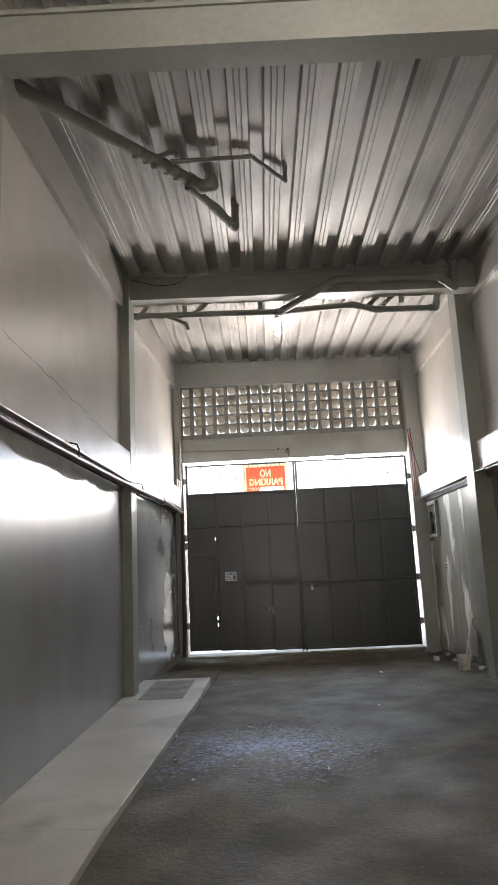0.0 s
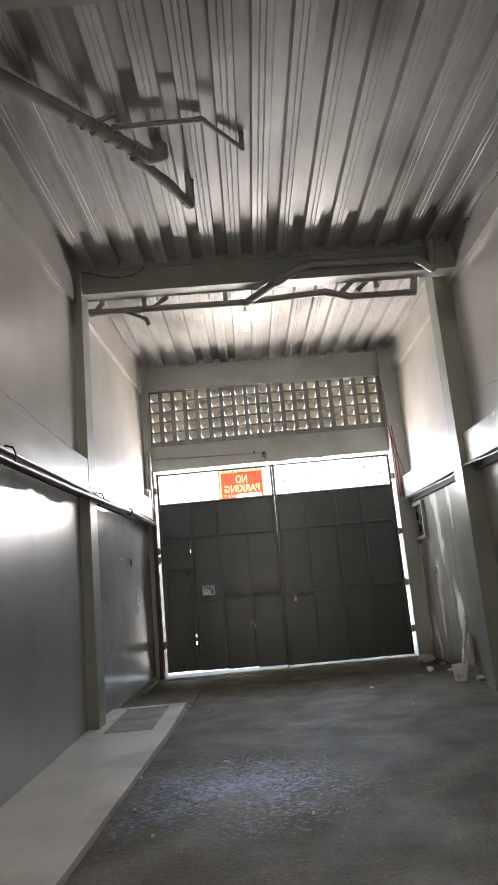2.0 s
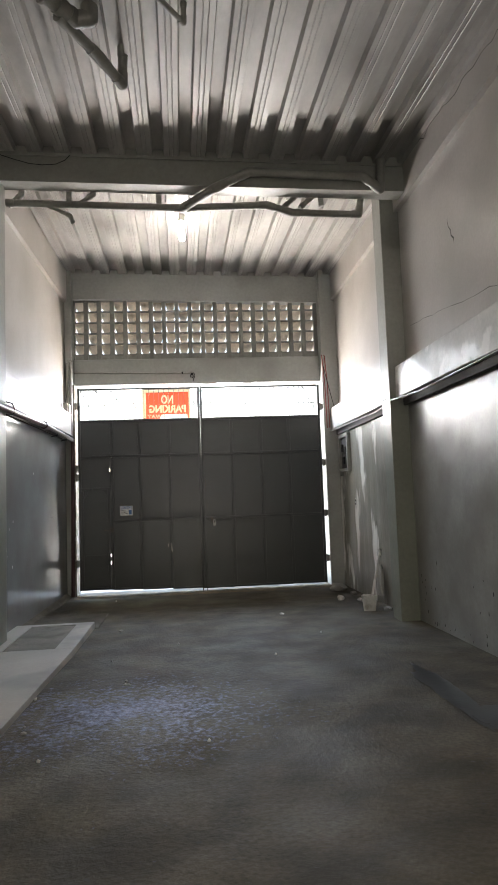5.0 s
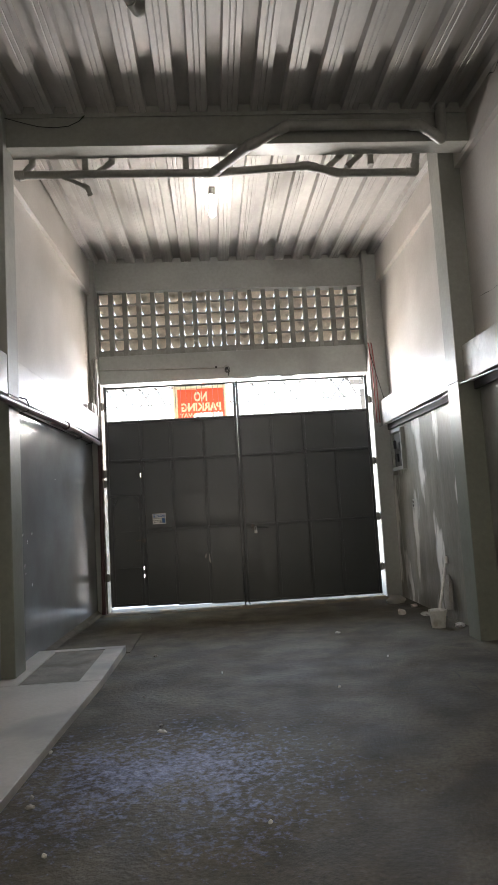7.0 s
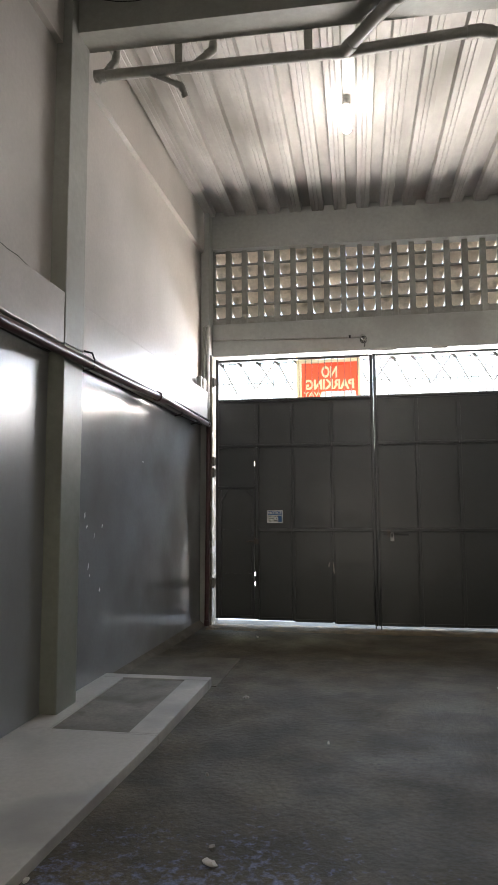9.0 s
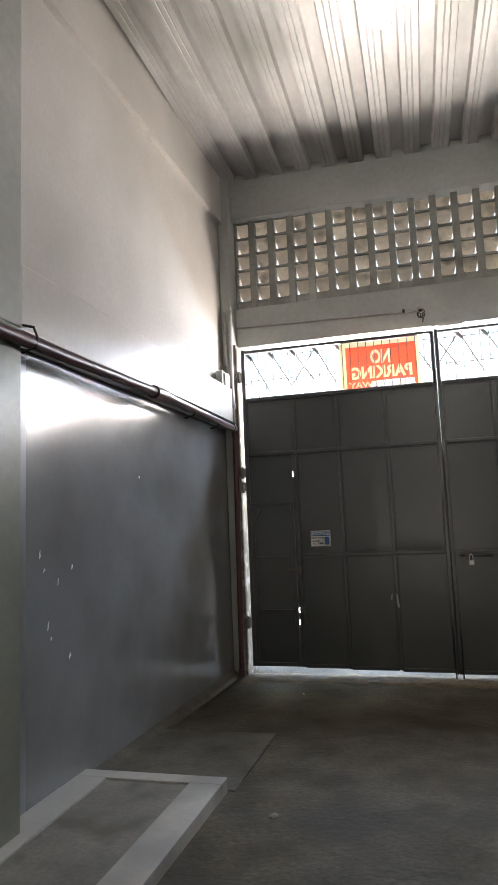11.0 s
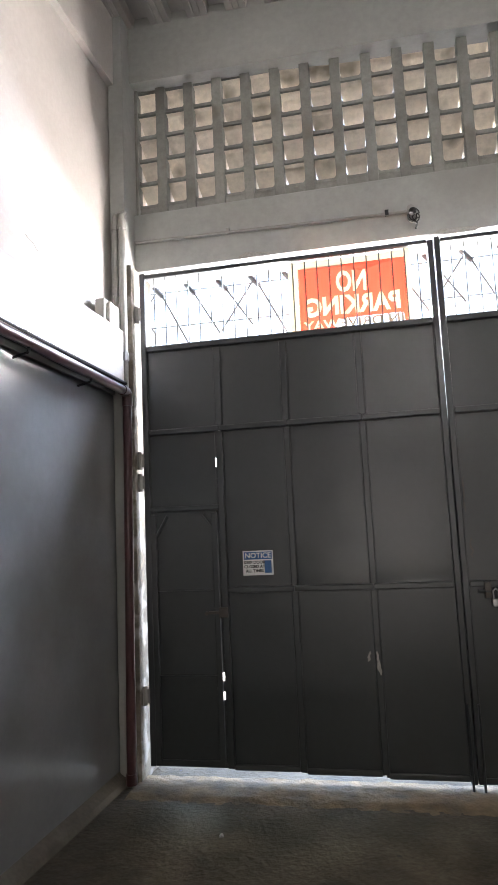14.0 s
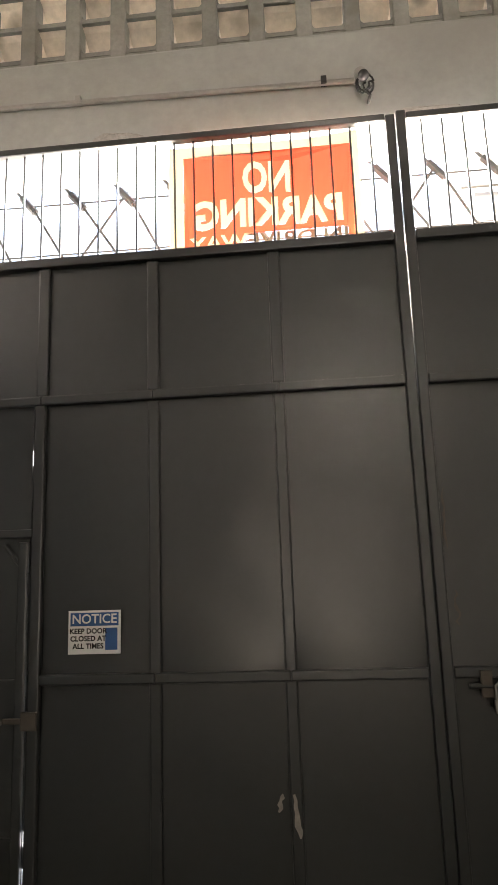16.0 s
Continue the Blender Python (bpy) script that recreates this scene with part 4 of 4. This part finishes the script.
for y in (3.2, 5.5, 8.3, 10.7, 11.4):
    part("clip", pipe([(-1.69, y, 2.47), (-1.605, y, 2.49), (-1.60, y, 2.55), (-1.62, y, 2.60), (-1.69, y, 2.62)], 0.007, 6), M_BLACK, lw, "black wire clip")

# ---- clutter by the right wall ----
def fz(y):
    return floor_z(y)


pail = thing("bucket", (2.48, 9.35, fz(9.35)), "dirty white plastic bucket on the floor", "bucket")
bm = bmesh.new()
z0 = fz(9.35)
bmesh.ops.create_cone(bm, cap_ends=False, segments=20, radius1=0.075, radius2=0.095, depth=0.19, matrix=Matrix.Translation((2.48, 9.35, z0 + 0.097)))
bmesh.ops.create_circle(bm, cap_ends=True, segments=20, radius=0.075, matrix=Matrix.Translation((2.48, 9.35, z0 + 0.004)))
bmesh.ops.solidify(bm, geom=bm.faces[:], thickness=0.004)
part("body", bm, M_WHITE, pail, smooth=True)
bm = bmesh.new()
bmesh.ops.create_cone(bm, cap_ends=False, segments=20, radius1=0.100, radius2=0.100, depth=0.02, matrix=Matrix.Translation((2.48, 9.35, z0 + 0.18)))
bmesh.ops.solidify(bm, geom=bm.faces[:], thickness=0.004)
part("rim", bm, M_WHITE, pail)
part("fill", patch(2.48, 9.35, 0.08, 0.08, 1.0, 0.13, 0.05), M_RUBBLE, pail)
stick = thing("white_pipe", (2.62, 9.6, 0.03), "white plastic pipe leaning on the wall", "pipe")
bm = bmesh.new()
rod(bm, (2.56, 9.62, fz(9.6)), (2.77, 9.80, 0.70), 0.016, 12)
part("tube", bm, M_WHITE, stick, smooth=True)
bm = bmesh.new()
rod(bm, (2.765, 9.78, 0.66), (2.775, 9.815, 0.74), 0.022, 12)
part("socket", bm, M_WHITE, stick, smooth=True)
bag = thing("hanging_bag", (2.74, 9.72, 0.1), "crumpled pale plastic sack beside the leaning pipe", "bag")
bm = bmesh.new()
lump(bm, (2.74, 9.72, 0.30), (0.045, 0.10, 0.26), 4.0)
part("sack", bm, M_RUBBLE, bag, smooth=True)
for k, (x, y, sx, sy, sz, m) in enumerate(((2.52, 11.35, 0.13, 0.10, 0.075, M_RUBBLE), (2.62, 11.5, 0.09, 0.08, 0.05, M_RUBBLE), (2.34, 10.35, 0.055, 0.05, 0.045, M_WHITE), (2.66, 10.9, 0.05, 0.06, 0.03, M_RUBBLE), (2.60, 10.2, 0.06, 0.09, 0.025, M_RUBBLE), (2.70, 9.3, 0.05, 0.08, 0.03, M_RUBBLE))):
    st = thing("rubble_piece", (x, y, fz(y)), "broken pale cement piece on the floor" if m is M_RUBBLE else "crumpled white plastic cup on the floor", "rubble", "rubble by the wall")
    bm = bmesh.new()
    lump(bm, (x, y, fz(y) + sz * 0.55), (sx, sy, sz), k + 1.5)
    part("lump", bm, m, st)
LITTER = ((-0.84, 5.45, 0.035), (-0.93, 6.2, 0.022), (-0.28, 6.43, 0.05), (-0.566, 8.82, 0.04), (1.37, 9.41, 0.05), (0.32, 5.1, 0.015), (-0.30, 6.55, 0.03), (-0.64, 4.96, 0.02), (-0.89, 11.35, 0.02), (-0.86, 5.56, 0.025), (1.0, 7.2, 0.018), (0.1, 7.9, 0.015), (-0.5, 7.3, 0.015), (1.6, 8.1, 0.02))
for k, (x, y, s) in enumerate(LITTER):
    sc = thing("paper_scrap", (x, y, fz(y)), "small pale crumpled scrap on the floor", "litter", "scraps on the floor")
    bm = bmesh.new()
    lump(bm, (x, y, fz(y) + 0.008), (s * 0.65, s * 0.4, 0.012), k + 20.0)
    bmesh.ops.rotate(bm, verts=bm.verts, cent=(x, y, 0), matrix=Matrix.Rotation(k * 1.3, 3, "Z"))
    part("scrap", bm, M_WHITE if k % 3 else M_RUBBLE, sc)

# ---- street seen over the gate ----
fence = thing("awning_frame", (0.4, 12.62, -0.03), "rusty steel lattice frame outside above the gate", "frame")
for x in (-2.3, 3.3):
    part("post", boxes((x - 0.03, x + 0.03, 12.60, 12.66, -0.05, 3.7)), M_SHED, fence)
for z, r in ((3.66, 0.012), (3.46, 0.005), (3.18, 0.005)):
    bm = bmesh.new()
    rod(bm, (-2.3, 12.62, z), (3.3, 12.62, z - 0.03), r, 6)
    part("wire", bm, M_SHED, fence)
for k in range(20):
    x = -2.15 + 0.26 * k
    bm = bmesh.new()
    rod(bm, (x - 0.12, 12.62, 3.66), (x, 12.62, 3.51), 0.009, 6)
    rod(bm, (x, 12.62, 3.51), (x + 0.075, 12.62, 3.42), 0.02, 6)
    rod(bm, (x + 0.075, 12.62, 3.42), (x + 0.27, 12.62, 3.08 + 0.05 * math.sin(k * 2.1)), 0.0075, 6)
    part("arm", bm, M_SHED, fence)
    if k % 3 == 1:
        bm = bmesh.new()
        rod(bm, (x + 0.30, 12.63, 3.5), (x + 0.02, 12.63, 3.1), 0.0075, 6)
        part("brace", bm, M_SHED, fence)
house = thing("apartment_building", (17, 42, -0.03), "pale distant apartment building with rows of windows", "building")
part("wall", boxes((8, 27, 40, 48, -0.1, 21)), M_FAR, house)
part("roof", boxes((7.6, 27.4, 39.6, 48.4, 21, 21.4)), M_FAR, house)
win = boxes((0, 1.5, 0, 0.1, 0, 1.5))
wm = bpy.data.meshes.new("window")
win.to_mesh(wm)
win.free()
wm.materials.append(M_SHED)
for r in range(7):
    part("floor_band", boxes((8, 27, 39.8, 39.99, 2.6 + 2.8 * r, 2.85 + 2.8 * r)), M_SHED, house)
    for c in range(8):
        ob = new("window", wm)
        ob.parent = house
        ob.location = Vector((8.6 + 2.3 * c, 39.93, 0.8 + 2.8 * r)) - ORIGIN[house.name]

# ---- many small pieces ----
for r in range(NR):
    for c in range(NC):
        at = Vector((V0 + c * CW, 12.26, VZ + r * CH)) - ORIGIN[panel.name]
        for me in (cell, blade, cheek):
            ob = new("vent_" + me.name, me)
            ob.parent = panel
            ob.location = at
